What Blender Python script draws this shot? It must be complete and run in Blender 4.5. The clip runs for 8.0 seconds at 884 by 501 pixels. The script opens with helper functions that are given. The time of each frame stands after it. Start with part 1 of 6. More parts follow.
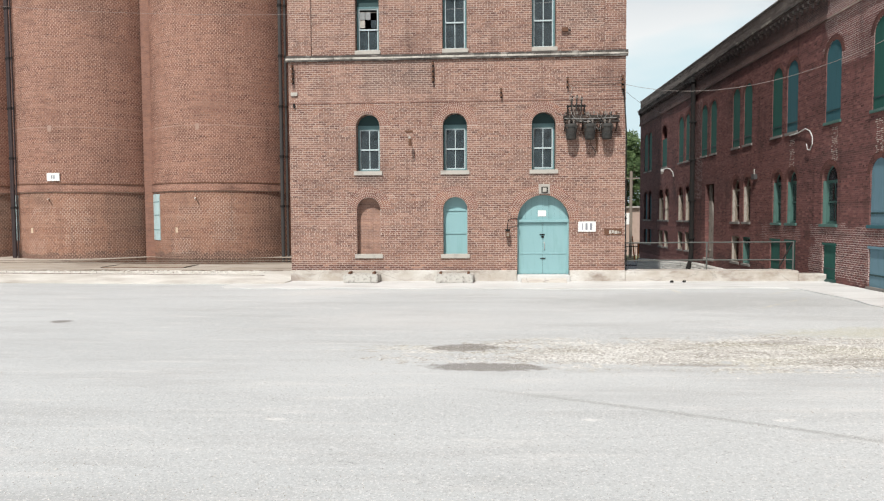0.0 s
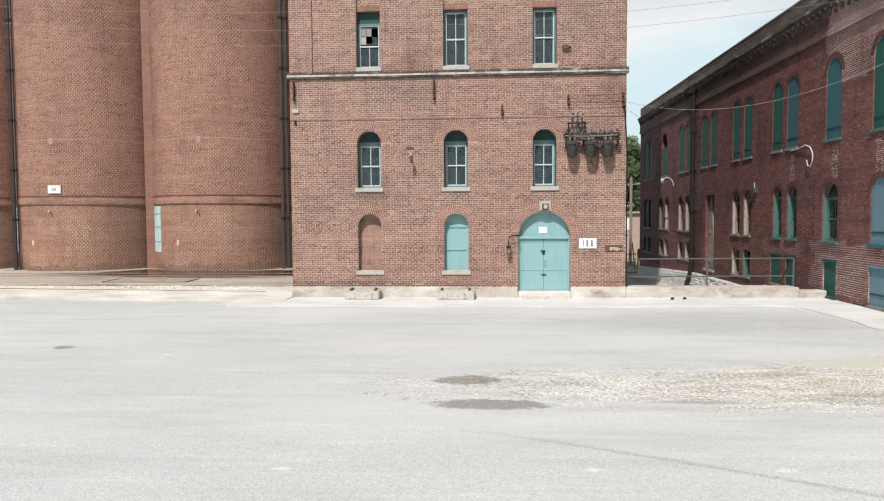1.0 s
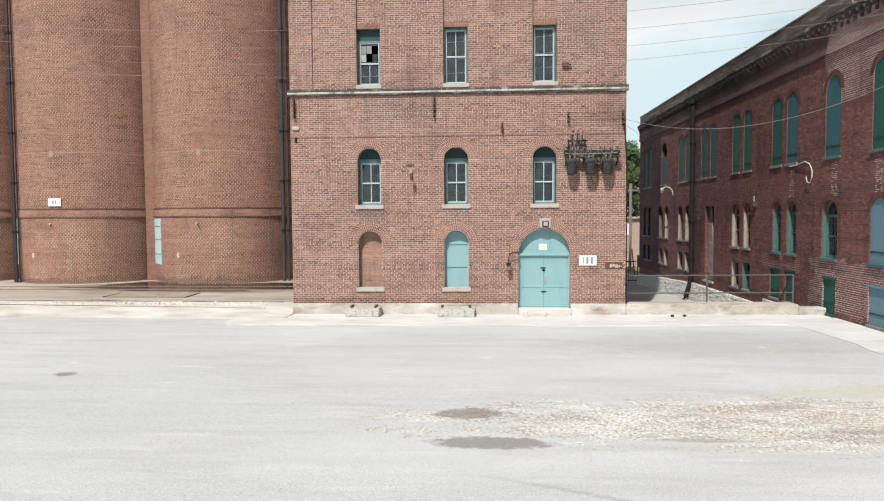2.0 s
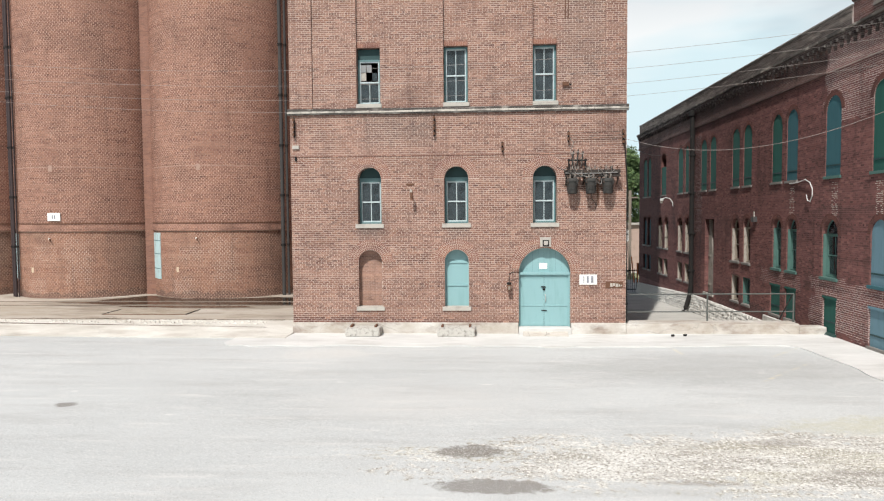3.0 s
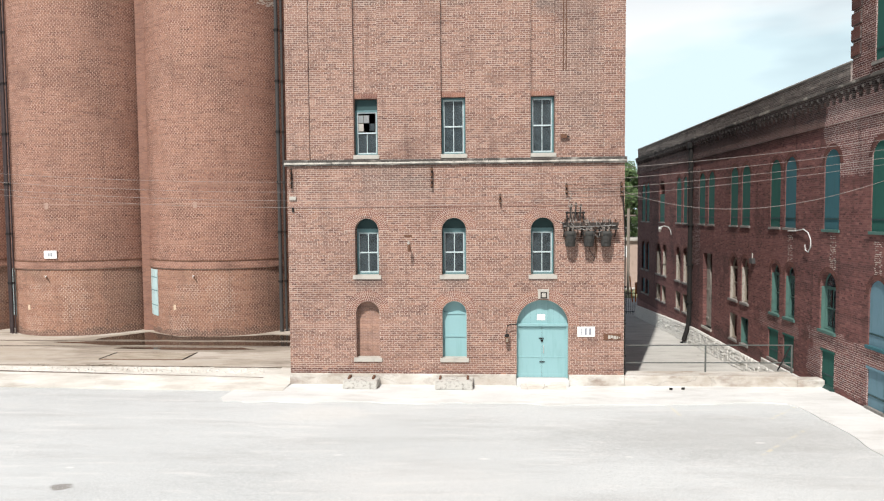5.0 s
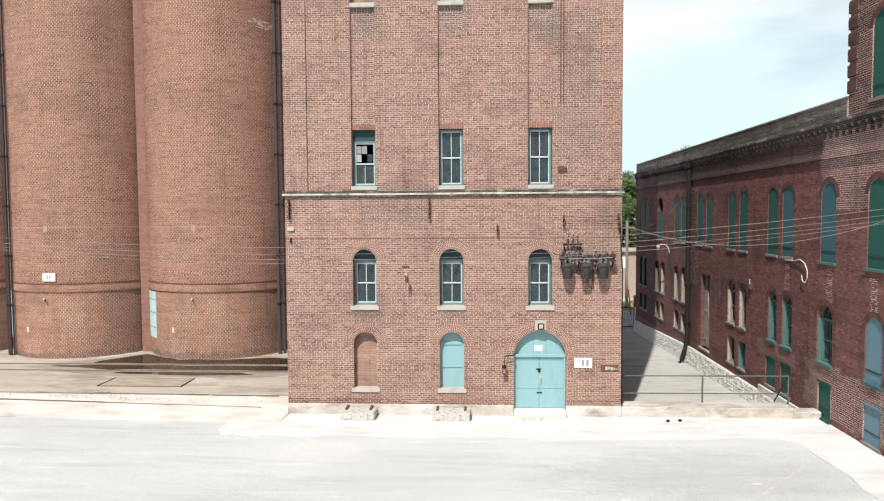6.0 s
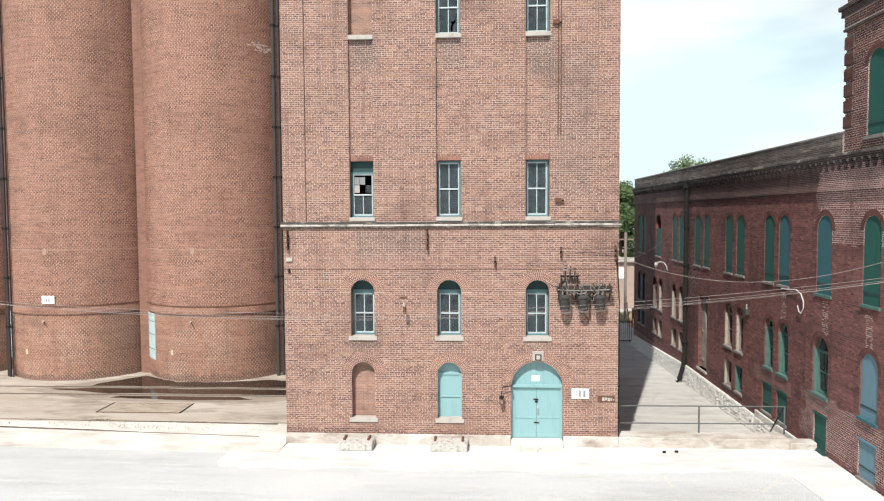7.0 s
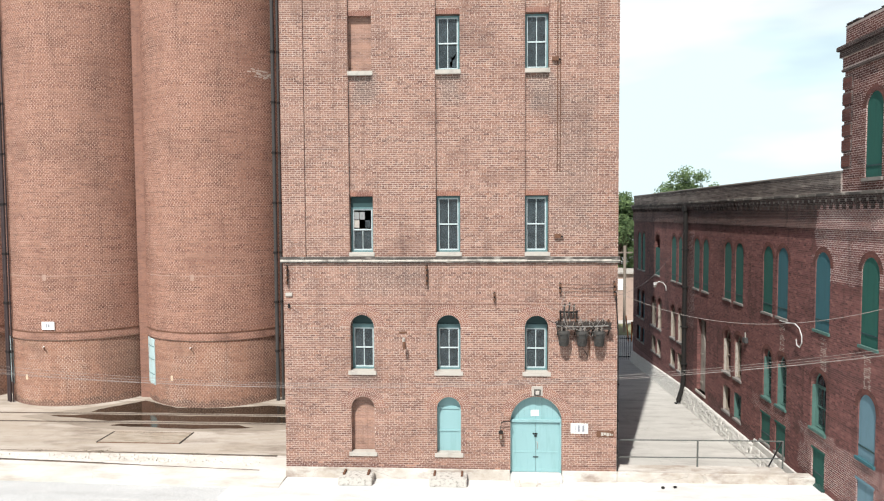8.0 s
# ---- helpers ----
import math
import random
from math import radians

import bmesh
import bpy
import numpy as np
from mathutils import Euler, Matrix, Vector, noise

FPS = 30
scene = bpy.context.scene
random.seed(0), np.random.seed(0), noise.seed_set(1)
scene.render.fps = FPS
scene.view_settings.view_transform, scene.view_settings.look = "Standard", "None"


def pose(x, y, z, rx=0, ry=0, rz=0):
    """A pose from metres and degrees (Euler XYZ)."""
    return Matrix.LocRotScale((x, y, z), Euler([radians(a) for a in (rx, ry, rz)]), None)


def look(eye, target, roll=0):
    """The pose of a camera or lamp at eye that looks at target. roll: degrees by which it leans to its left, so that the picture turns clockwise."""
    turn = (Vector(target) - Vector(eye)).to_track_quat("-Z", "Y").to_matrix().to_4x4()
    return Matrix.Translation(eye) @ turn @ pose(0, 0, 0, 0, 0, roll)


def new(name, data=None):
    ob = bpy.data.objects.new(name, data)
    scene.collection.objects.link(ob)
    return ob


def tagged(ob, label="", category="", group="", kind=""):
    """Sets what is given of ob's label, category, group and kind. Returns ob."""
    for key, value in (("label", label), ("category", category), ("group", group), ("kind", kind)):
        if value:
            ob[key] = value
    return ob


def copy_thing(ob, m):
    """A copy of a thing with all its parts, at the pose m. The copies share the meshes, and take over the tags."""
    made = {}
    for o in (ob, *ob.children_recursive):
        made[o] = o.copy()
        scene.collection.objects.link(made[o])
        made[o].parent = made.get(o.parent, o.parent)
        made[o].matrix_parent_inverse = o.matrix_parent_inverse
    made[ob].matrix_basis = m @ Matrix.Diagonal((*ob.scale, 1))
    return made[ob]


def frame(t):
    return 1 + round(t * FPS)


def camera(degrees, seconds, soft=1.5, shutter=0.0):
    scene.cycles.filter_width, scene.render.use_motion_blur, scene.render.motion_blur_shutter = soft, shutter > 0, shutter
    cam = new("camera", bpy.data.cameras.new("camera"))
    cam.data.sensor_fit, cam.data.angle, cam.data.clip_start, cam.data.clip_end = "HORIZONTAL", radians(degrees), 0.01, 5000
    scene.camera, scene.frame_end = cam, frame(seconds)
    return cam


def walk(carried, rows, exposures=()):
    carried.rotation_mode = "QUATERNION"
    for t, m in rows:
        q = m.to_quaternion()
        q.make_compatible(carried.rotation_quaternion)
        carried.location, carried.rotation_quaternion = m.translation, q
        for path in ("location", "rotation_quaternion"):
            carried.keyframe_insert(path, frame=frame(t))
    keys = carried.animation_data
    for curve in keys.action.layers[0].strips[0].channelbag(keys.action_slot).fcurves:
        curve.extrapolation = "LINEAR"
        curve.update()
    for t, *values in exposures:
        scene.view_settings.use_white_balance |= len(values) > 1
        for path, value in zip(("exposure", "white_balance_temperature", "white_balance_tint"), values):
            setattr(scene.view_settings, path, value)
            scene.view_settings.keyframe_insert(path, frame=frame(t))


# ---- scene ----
import functools

cam = camera(66.0, 8.0, soft=1.22)
# seconds, x, y, z, pitch, roll, yaw
PATH = [
    (0, -1.428, -29.838, 2.895, -2.928, 0.312, 3.647),
    (0.5, -1.445, -29.857, 3.229, -2.923, 0.330, 3.634),
    (1, -1.488, -29.863, 3.629, -2.941, 0.336, 3.612),
    (1.5, -1.496, -29.881, 4.032, -2.979, 0.347, 3.593),
    (3, -1.568, -29.799, 5.213, -2.936, 0.436, 3.482),
    (3.5, -1.560, -29.746, 5.792, -3.029, 0.436, 3.440),
    (4, -1.542, -29.668, 6.394, -3.093, 0.454, 3.435),
    (4.5, -1.541, -29.615, 6.933, -3.098, 0.448, 3.382),
    (6, -1.427, -29.579, 8.852, -3.010, 0.366, 3.330),
    (6.5, -1.385, -29.619, 9.502, -3.006, 0.295, 3.294),
    (7, -1.341, -29.628, 10.208, -3.004, 0.312, 3.288),
    (7.5, -1.304, -29.626, 10.986, -3.064, 0.312, 3.298),
    (8, -1.336, -29.621, 11.752, -3.003, 0.287, 3.237),
]
walk(cam, [(t, pose(x, y, z, 90 + p, r, w)) for t, x, y, z, p, r, w in PATH], exposures=[(0, -0.11), (1.5, -0.09), (3.5, 0.0), (4.5, 0.08), (6.5, 0.18), (8, 0.27)])

# ---------- daylight ----------
SUN_EL, SUN_AZ = 52.0, 17.0      # height of the sun; its light runs towards +y, turned this far towards +x
world = bpy.data.worlds.new("sky")
scene.world = world
world.use_nodes = True
wt = world.node_tree
sky = wt.nodes.new("ShaderNodeTexSky")
sky.sky_type = "NISHITA"
sky.sun_disc = False
sky.sun_elevation = radians(SUN_EL)
sky.sun_rotation = radians(180 + SUN_AZ)
sky.air_density, sky.dust_density, sky.ozone_density = 1.0, 2.5, 1.0
# white summer haze and thin cloud, thinning out overhead
tc = wt.nodes.new("ShaderNodeTexCoord")
mp = wt.nodes.new("ShaderNodeMapping")
mp.inputs["Scale"].default_value = (1.0, 1.0, 3.5)
mp.inputs["Location"].default_value = (0.4, 0.0, 0.35)
cl = wt.nodes.new("ShaderNodeTexNoise")
cl.inputs["Scale"].default_value = 1.7
cl.inputs["Detail"].default_value = 5.0
cl.inputs["Roughness"].default_value = 0.45
cr = wt.nodes.new("ShaderNodeMapRange")
cr.inputs["From Min"].default_value, cr.inputs["From Max"].default_value = 0.06, 0.32
spl = wt.nodes.new("ShaderNodeSeparateXYZ")
thin = wt.nodes.new("ShaderNodeMapRange")
thin.inputs["From Min"].default_value, thin.inputs["From Max"].default_value = 0.24, 0.52
thin.inputs["To Min"].default_value, thin.inputs["To Max"].default_value = 1.0, 0.0
mul = wt.nodes.new("ShaderNodeMath")
mul.operation = "MULTIPLY"
mixc = wt.nodes.new("ShaderNodeMix")
mixc.data_type = "RGBA"
haze = wt.nodes.new("ShaderNodeMix")
haze.data_type = "RGBA"
haze.inputs["A"].default_value, haze.inputs["B"].default_value = (10.5, 13.0, 13.8, 1), (13.7, 14.1, 14.2, 1)
cl2 = wt.nodes.new("ShaderNodeTexNoise")
cl2.inputs["Scale"].default_value, cl2.inputs["Detail"].default_value = 2.2, 4.0
cr2 = wt.nodes.new("ShaderNodeMapRange")
cr2.inputs["From Min"].default_value, cr2.inputs["From Max"].default_value = 0.45, 0.62
wt.links.new(mp.outputs["Vector"], cl2.inputs["Vector"])
wt.links.new(cl2.outputs["Fac"], cr2.inputs["Value"])
wt.links.new(cr2.outputs["Result"], haze.inputs["Factor"])
wt.links.new(haze.outputs["Result"], mixc.inputs["B"])
wt.links.new(tc.outputs["Generated"], mp.inputs["Vector"])
wt.links.new(mp.outputs["Vector"], cl.inputs["Vector"])
wt.links.new(cl.outputs["Fac"], cr.inputs["Value"])
wt.links.new(tc.outputs["Generated"], spl.inputs[0])
wt.links.new(spl.outputs["Z"], thin.inputs["Value"])
wt.links.new(cr.outputs["Result"], mul.inputs[0])
wt.links.new(thin.outputs["Result"], mul.inputs[1])
wt.links.new(mul.outputs[0], mixc.inputs["Factor"])
wt.links.new(sky.outputs["Color"], mixc.inputs["A"])
wt.links.new(mixc.outputs["Result"], wt.nodes["Background"].inputs["Color"])
wt.nodes["Background"].inputs["Strength"].default_value = 0.07

sun = new("sun", bpy.data.lights.new("sun", "SUN"))
sun.data.energy, sun.data.angle, sun.data.color = 5.0, radians(0.6), (1.0, 0.975, 0.935)
se, sa = radians(SUN_EL), radians(SUN_AZ)
sun.matrix_world = look((0, 0, 60), (math.cos(se) * math.sin(sa), math.cos(se) * math.cos(sa), 60 - math.sin(se)))


# ---------- small helpers ----------
def part(name, bm, mat, parent=None, label=""):
    me = bpy.data.meshes.new(name)
    bmesh.ops.recalc_face_normals(bm, faces=bm.faces[:])
    bm.to_mesh(me)
    bm.free()
    me.materials.append(mat)
    ob = new(name, me)
    if parent:
        ob.parent = parent
    return tagged(ob, label)


def group(name, label, category, at=(0, 0, 0), **tags):
    ob = new(name)
    ob.empty_display_size = 0.2
    ob.location = at
    return tagged(ob, label, category, **tags)


def B():
    return bmesh.new()


def box(bm, x0, x1, y0, y1, z0, z1, bevel=0.0):
    vs = [bm.verts.new(p) for p in ((x0, y0, z0), (x1, y0, z0), (x1, y1, z0), (x0, y1, z0),
                                    (x0, y0, z1), (x1, y0, z1), (x1, y1, z1), (x0, y1, z1))]
    fs = [bm.faces.new([vs[i] for i in f]) for f in ((3, 2, 1, 0), (4, 5, 6, 7), (0, 1, 5, 4), (1, 2, 6, 5), (2, 3, 7, 6), (3, 0, 4, 7))]
    if bevel:
        es = list({e for f in fs for e in f.edges})
        bmesh.ops.bevel(bm, geom=es, offset=bevel, segments=1, affect="EDGES")
    return bm


def prism(bm, poly, d0, d1, axis="y"):
    """A flat outline in (u, z), given depth from d0 to d1. axis y: u is x; axis x: u is y."""
    def at(u, z, d):
        return (d, u, z) if axis == "x" else (u, d, z)
    a = [bm.verts.new(at(u, z, d0)) for u, z in poly]
    b = [bm.verts.new(at(u, z, d1)) for u, z in poly]
    n = len(poly)
    bm.faces.new(a)
    bm.faces.new(b[::-1])
    for i in range(n):
        bm.faces.new((a[i], b[i], b[(i + 1) % n], a[(i + 1) % n]))
    return bm


def rect(u0, u1, z0, z1):
    return [(u0, z0), (u1, z0), (u1, z1), (u0, z1)]


def arc(u0, u1, zs, rise, n=14):
    """Points of an arch from (u0, zs) over the crown to (u1, zs)."""
    c, r = (u0 + u1) / 2, (u1 - u0) / 2
    return [(c - r * math.cos(math.pi * i / n), zs + rise * math.sin(math.pi * i / n)) for i in range(n + 1)]


def arched(u0, u1, z0, zs, rise, n=14):
    return [(u0, z0)] + arc(u0, u1, zs, rise, n) + [(u1, z0)]


def arch_band(u0, u1, zs, rise, w, n=14):
    return arc(u0 - w, u1 + w, zs, rise + w, n) + arc(u0, u1, zs, rise, n)[::-1]


def tube(bm, pts, r, seg=8):
    """A round tube along a line of points."""
    rings = []
    pts = [Vector(p) for p in pts]
    for i, p in enumerate(pts):
        d = (pts[min(i + 1, len(pts) - 1)] - pts[max(i - 1, 0)]).normalized()
        up = Vector((0, 0, 1)) if abs(d.z) < 0.9 else Vector((1, 0, 0))
        s = d.cross(up).normalized()
        u = s.cross(d)
        rings.append([bm.verts.new(p + r * (math.cos(a) * s + math.sin(a) * u)) for a in (2 * math.pi * k / seg for k in range(seg))])
    for a, b in zip(rings, rings[1:]):
        for k in range(seg):
            bm.faces.new((a[k], a[(k + 1) % seg], b[(k + 1) % seg], b[k]))
    bm.faces.new(rings[0][::-1])
    bm.faces.new(rings[-1])
    return bm


def wall_sheet(bm, outline, holes, d0, d1, axis):
    """One wall with real openings: an outline and holes in (u, z), given thickness from d0 to d1."""
    edges = []
    for loop in [outline] + holes:
        vs = [bm.verts.new((u, d0, z) if axis == "y" else (d0, u, z)) for u, z in loop]
        edges += [bm.edges.new((vs[i], vs[(i + 1) % len(vs)])) for i in range(len(vs))]
    faces = [f for f in bmesh.ops.triangle_fill(bm, use_beauty=True, use_dissolve=False, edges=edges)["geom"] if isinstance(f, bmesh.types.BMFace)]
    out = bmesh.ops.extrude_face_region(bm, geom=faces)["geom"]
    push = Vector((0, d1 - d0, 0)) if axis == "y" else Vector((d1 - d0, 0, 0))
    for v in out:
        if isinstance(v, bmesh.types.BMVert):
            v.co += push
    return bm


def brick_faces(verts, faces, place, u0, u1, z0, z1, d):
    """One brick standing d proud of its bed, with arrises rubbed back."""
    i, e = len(verts), 0.0025
    verts += [place(u0, z0, -0.004), place(u1, z0, -0.004), place(u1, z1, -0.004), place(u0, z1, -0.004),
              place(u0 + e, z0 + e, d), place(u1 - e, z0 + e, d), place(u1 - e, z1 - e, d), place(u0 + e, z1 - e, d)]
    faces += [(i + 4, i + 5, i + 6, i + 7), (i, i + 1, i + 5, i + 4), (i + 1, i + 2, i + 6, i + 5), (i + 2, i + 3, i + 7, i + 6), (i + 3, i, i + 4, i + 7)]


@functools.lru_cache(maxsize=None)
def courses(height, bottom=-4.2, top=28.0):
    """The levels of a wall's bed joints: no two courses are quite alike."""
    rng, levels = random.Random(31), [bottom]
    while levels[-1] < top:
        levels.append(levels[-1] + height * rng.uniform(0.88, 1.12))
    return levels


def lay_bricks(parent, mat, place, runs, z0, z1, size=(0.24, 0.087), bed=0.015, head=0.017, proud=(0.002, 0.006), headers=6, seed=1, single=None):
    """Courses of bricks from z0 to z1. runs(low, high) gives the free stretches of a course; place(u, z, d) is a point d proud of
    the wall's face. Every so many courses is a row of headers. Bricks within the stretch single=(u0, u1, z0, z1) become parts of their own."""
    rng = random.Random(seed)
    verts, faces, shared = [], [], {}
    levels = courses(size[1])
    for row, (lower, upper) in enumerate(zip(levels, levels[1:])):
        if lower < z0 - 0.05 or upper > z1 + 0.03:
            continue
        low, high = lower + bed / 2, upper - bed / 2
        step = size[0] / 2 if headers and row % headers == 0 else size[0]
        start = 0.5 * step * (row % 2) + rng.uniform(-0.02, 0.02)
        for a, b in runs(low, high):
            k = math.floor((a - start) / step)
            while start + k * step < b:
                u0, u1 = max(a, start + k * step + head / 2), min(b, start + (k + 1) * step - head / 2)
                k += 1
                if u1 - u0 < 0.025:
                    continue
                d = rng.uniform(*proud)
                v, w = rng.uniform(-0.004, 0.003), rng.uniform(-0.003, 0.004)
                if single and single[0] < u0 and u1 < single[1] and single[2] < low and high < single[3] and abs(u1 - u0 - step + head) < 1e-6:
                    key = (round(step, 3), row)
                    if key not in shared:
                        vs, fs = [], []
                        o = Vector(place(0, 0, 0))
                        brick_faces(vs, fs, lambda p, q, r: tuple(Vector(place(p, q, r)) - o), -(step - head) / 2, (step - head) / 2, -(high - low) / 2, (high - low) / 2, 0.004)
                        shared[key] = bpy.data.meshes.new("brick")
                        shared[key].from_pydata(vs, [], fs)
                        shared[key].materials.append(mat)
                    ob = new("brick", shared[key])
                    ob.parent = parent
                    ob.location = place((u0 + u1) / 2, (low + high) / 2 + w, d - 0.004)
                else:
                    brick_faces(verts, faces, place, u0, u1, low + v, high + w, d)
    me = bpy.data.meshes.new("brickwork")
    me.from_pydata(verts, [], faces)
    me.materials.append(mat)
    ob = new("brickwork", me)
    ob.parent = parent
    return tagged(ob, kind="stuff")


def bed_face(ob, bed, axis, sign=-1):
    """The outer face of a wall is the mortar bed of its modelled bricks; the other faces keep drawn brickwork."""
    ob.data.materials.append(bed)
    for p in ob.data.polygons:
        if p.normal[axis] * sign > 0.9:
            p.material_index = 1
    return ob


def free_runs(u0, u1, blocks):
    """For a course from low to high: the stretches of u0..u1 that no block covers. A block is (a, b, foot, spring, rise, ring):
    an opening with an arched head (rise 0: flat) and a ring of voussoirs round the arch."""
    def runs(low, high):
        cuts = []
        for a, b, foot, spring, rise, ring in blocks:
            c, half = (a + b) / 2, (b - a) / 2
            if high <= foot + 0.01 or low >= spring + rise + ring:
                continue
            mid = (low + high) / 2
            if mid < spring:
                w = half
            else:
                k = (high - 0.01 - spring) / (rise + ring) if rise + ring else 1.0
                if k >= 1:
                    continue
                w = (half + ring) * math.sqrt(1 - k * k)
            cuts.append((c - w - 0.006, c + w + 0.006))
        free, at = [], u0
        for a, b in sorted(cuts):
            if a > at:
                free.append((at, min(a, u1)))
            at = max(at, b)
        if at < u1:
            free.append((at, u1))
        return [(p, q) for p, q in free if q - p > 0.02]
    return runs


# ---------- materials ----------
def mat_new(name):
    m = bpy.data.materials.new(name)
    m.use_nodes = True
    t = m.node_tree
    return m, t, t.nodes["Principled BSDF"]


def N(t, kind, **vals):
    n = t.nodes.new("ShaderNode" + kind)
    for k, v in vals.items():
        if k in n.inputs:
            n.inputs[k].default_value = v
    return n


def math_node(t, op, a, b=None):
    n = t.nodes.new("ShaderNodeMath")
    n.operation = op
    for i, v in enumerate((a, b)):
        if v is None:
            continue
        if isinstance(v, (int, float)):
            n.inputs[i].default_value = v
        else:
            t.links.new(v, n.inputs[i])
    return n.outputs[0]


def mix(t, fac, a, b, blend="MIX"):
    n = t.nodes.new("ShaderNodeMix")
    n.data_type, n.blend_type = "RGBA", blend
    for key, v in (("Factor", fac), ("A", a), ("B", b)):
        if isinstance(v, (int, float)):
            n.inputs[key].default_value = v
        elif isinstance(v, tuple):
            n.inputs[key].default_value = (*v, 1)
        else:
            t.links.new(v, n.inputs[key])
    return n.outputs["Result"]


def ramp(t, fac, lo, hi):
    n = t.nodes.new("ShaderNodeMapRange")
    n.inputs["From Min"].default_value, n.inputs["From Max"].default_value = lo, hi
    t.links.new(fac, n.inputs["Value"])
    return n.outputs["Result"]


def noise_at(t, vec, scale, detail=5.0, stretch=None, rough=0.6):
    if stretch:
        mpg = t.nodes.new("ShaderNodeMapping")
        mpg.inputs["Scale"].default_value = stretch
        t.links.new(vec, mpg.inputs["Vector"])
        vec = mpg.outputs["Vector"]
    n = N(t, "TexNoise", Scale=scale, Detail=detail, Roughness=rough)
    t.links.new(vec, n.inputs["Vector"])
    return n.outputs["Fac"]


def bump(t, shader, height, strength, dist=0.01):
    n = N(t, "Bump", Strength=strength, Distance=dist)
    t.links.new(height, n.inputs["Height"])
    t.links.new(n.outputs["Normal"], shader.inputs["Normal"])


def brick_mat(name, wrap, c1, c2, mortar, size=(0.215, 0.075), joint=0.011, stain=(0.05, 0.03, 0.025), stain_amount=0.55, pale=(0.5, 0.3, 0.22), band=0.5, radius=4.5, patches=(), patch_mortar=(0.5, 0.42, 0.36), fade=0.9, bed_strength=0.75, head_strength=1.0, lime_amount=0.25, streak=0.0, jitter=0.2, soot_shades=(), soot=(0.13, 0.105, 0.095), use="wall", odd=0.0):
    """Weathered brickwork. wrap: 'xz', 'yz' or 'round' (about the object's own axis).
    use: 'wall' lays bricks and joints over a surface; 'brick' is for modelled bricks, 'mortar' for the bed that they lie in."""
    m, t, s = mat_new(name)
    pos = t.nodes.new("ShaderNodeTexCoord").outputs["Object"]
    sep = t.nodes.new("ShaderNodeSeparateXYZ")
    t.links.new(pos, sep.inputs[0])
    if wrap == "round":
        u = math_node(t, "MULTIPLY", math_node(t, "ARCTAN2", sep.outputs["X"], math_node(t, "MULTIPLY", sep.outputs["Y"], -1.0)), radius)
    elif wrap == "xz":
        u = math_node(t, "ADD", sep.outputs["X"], sep.outputs["Y"])
    else:
        u = math_node(t, "ADD", sep.outputs["Y"], sep.outputs["X"])
    comb = t.nodes.new("ShaderNodeCombineXYZ")
    t.links.new(u, comb.inputs[0])
    t.links.new(sep.outputs["Z"], comb.inputs[1])
    vec = comb.outputs[0]
    # courses, staggered by half a brick; each brick has its own tone
    row = math_node(t, "FLOOR", math_node(t, "DIVIDE", sep.outputs["Z"], size[1]))
    shift = math_node(t, "MULTIPLY", math_node(t, "MODULO", math_node(t, "ADD", row, 4000.0), 2.0), 0.5)
    rown = t.nodes.new("ShaderNodeTexWhiteNoise")
    rown.noise_dimensions = "1D"
    t.links.new(row, rown.inputs["W"])
    shift = math_node(t, "ADD", shift, math_node(t, "MULTIPLY", rown.outputs["Value"], jitter))
    uw = math_node(t, "ADD", math_node(t, "DIVIDE", u, size[0]), shift)
    fu, fz = math_node(t, "FRACT", uw), math_node(t, "FRACT", math_node(t, "DIVIDE", sep.outputs["Z"], size[1]))
    cell = t.nodes.new("ShaderNodeCombineXYZ")
    t.links.new(math_node(t, "FLOOR", uw), cell.inputs[0])
    t.links.new(row, cell.inputs[1])
    wn = t.nodes.new("ShaderNodeTexWhiteNoise")
    wn.noise_dimensions = "2D"
    t.links.new(cell.outputs[0], wn.inputs["Vector"])
    tone = wn.outputs["Value"]
    if use == "brick":
        # every modelled brick has its own tone
        own = t.nodes.new("ShaderNodeNewGeometry").outputs["Random Per Island"]
        tone = math_node(t, "FRACT", math_node(t, "ADD", own, math_node(t, "MULTIPLY", t.nodes.new("ShaderNodeObjectInfo").outputs["Random"], 7.31)))
    jb, jh = joint / size[1], joint / size[0]
    bed = math_node(t, "MULTIPLY", ramp(t, fz, jb * 1.3, jb * 0.8), bed_strength)
    head = math_node(t, "MULTIPLY", ramp(t, fu, jh * 1.3, jh * 0.8), head_strength)
    worn = ramp(t, noise_at(t, vec, 1.1, 6.0, (0.6, 1.6, 1.0)), 0.25, 0.62)
    joints = math_node(t, "MULTIPLY", math_node(t, "MAXIMUM", bed, head), math_node(t, "ADD", math_node(t, "MULTIPLY", worn, 0.5), 0.5))
    if use == "brick":
        joints = math_node(t, "MULTIPLY", bed, 0.0)
    elif use == "mortar":
        joints = math_node(t, "ADD", math_node(t, "MULTIPLY", worn, 0.12), 0.88)
    brick_col = mix(t, tone, c1, c2)
    wn2 = t.nodes.new("ShaderNodeTexWhiteNoise")
    wn2.noise_dimensions = "3D"
    seed = t.nodes.new("ShaderNodeVectorMath")
    seed.operation = "ADD"
    seed.inputs[1].default_value = (17.3, 5.1, 9.0)
    t.links.new(cell.outputs[0], seed.inputs[0])
    if use == "brick":
        wn2.noise_dimensions = "1D"
        t.links.new(math_node(t, "MULTIPLY", tone, 91.7), wn2.inputs["W"])
    else:
        t.links.new(seed.outputs[0], wn2.inputs["Vector"])
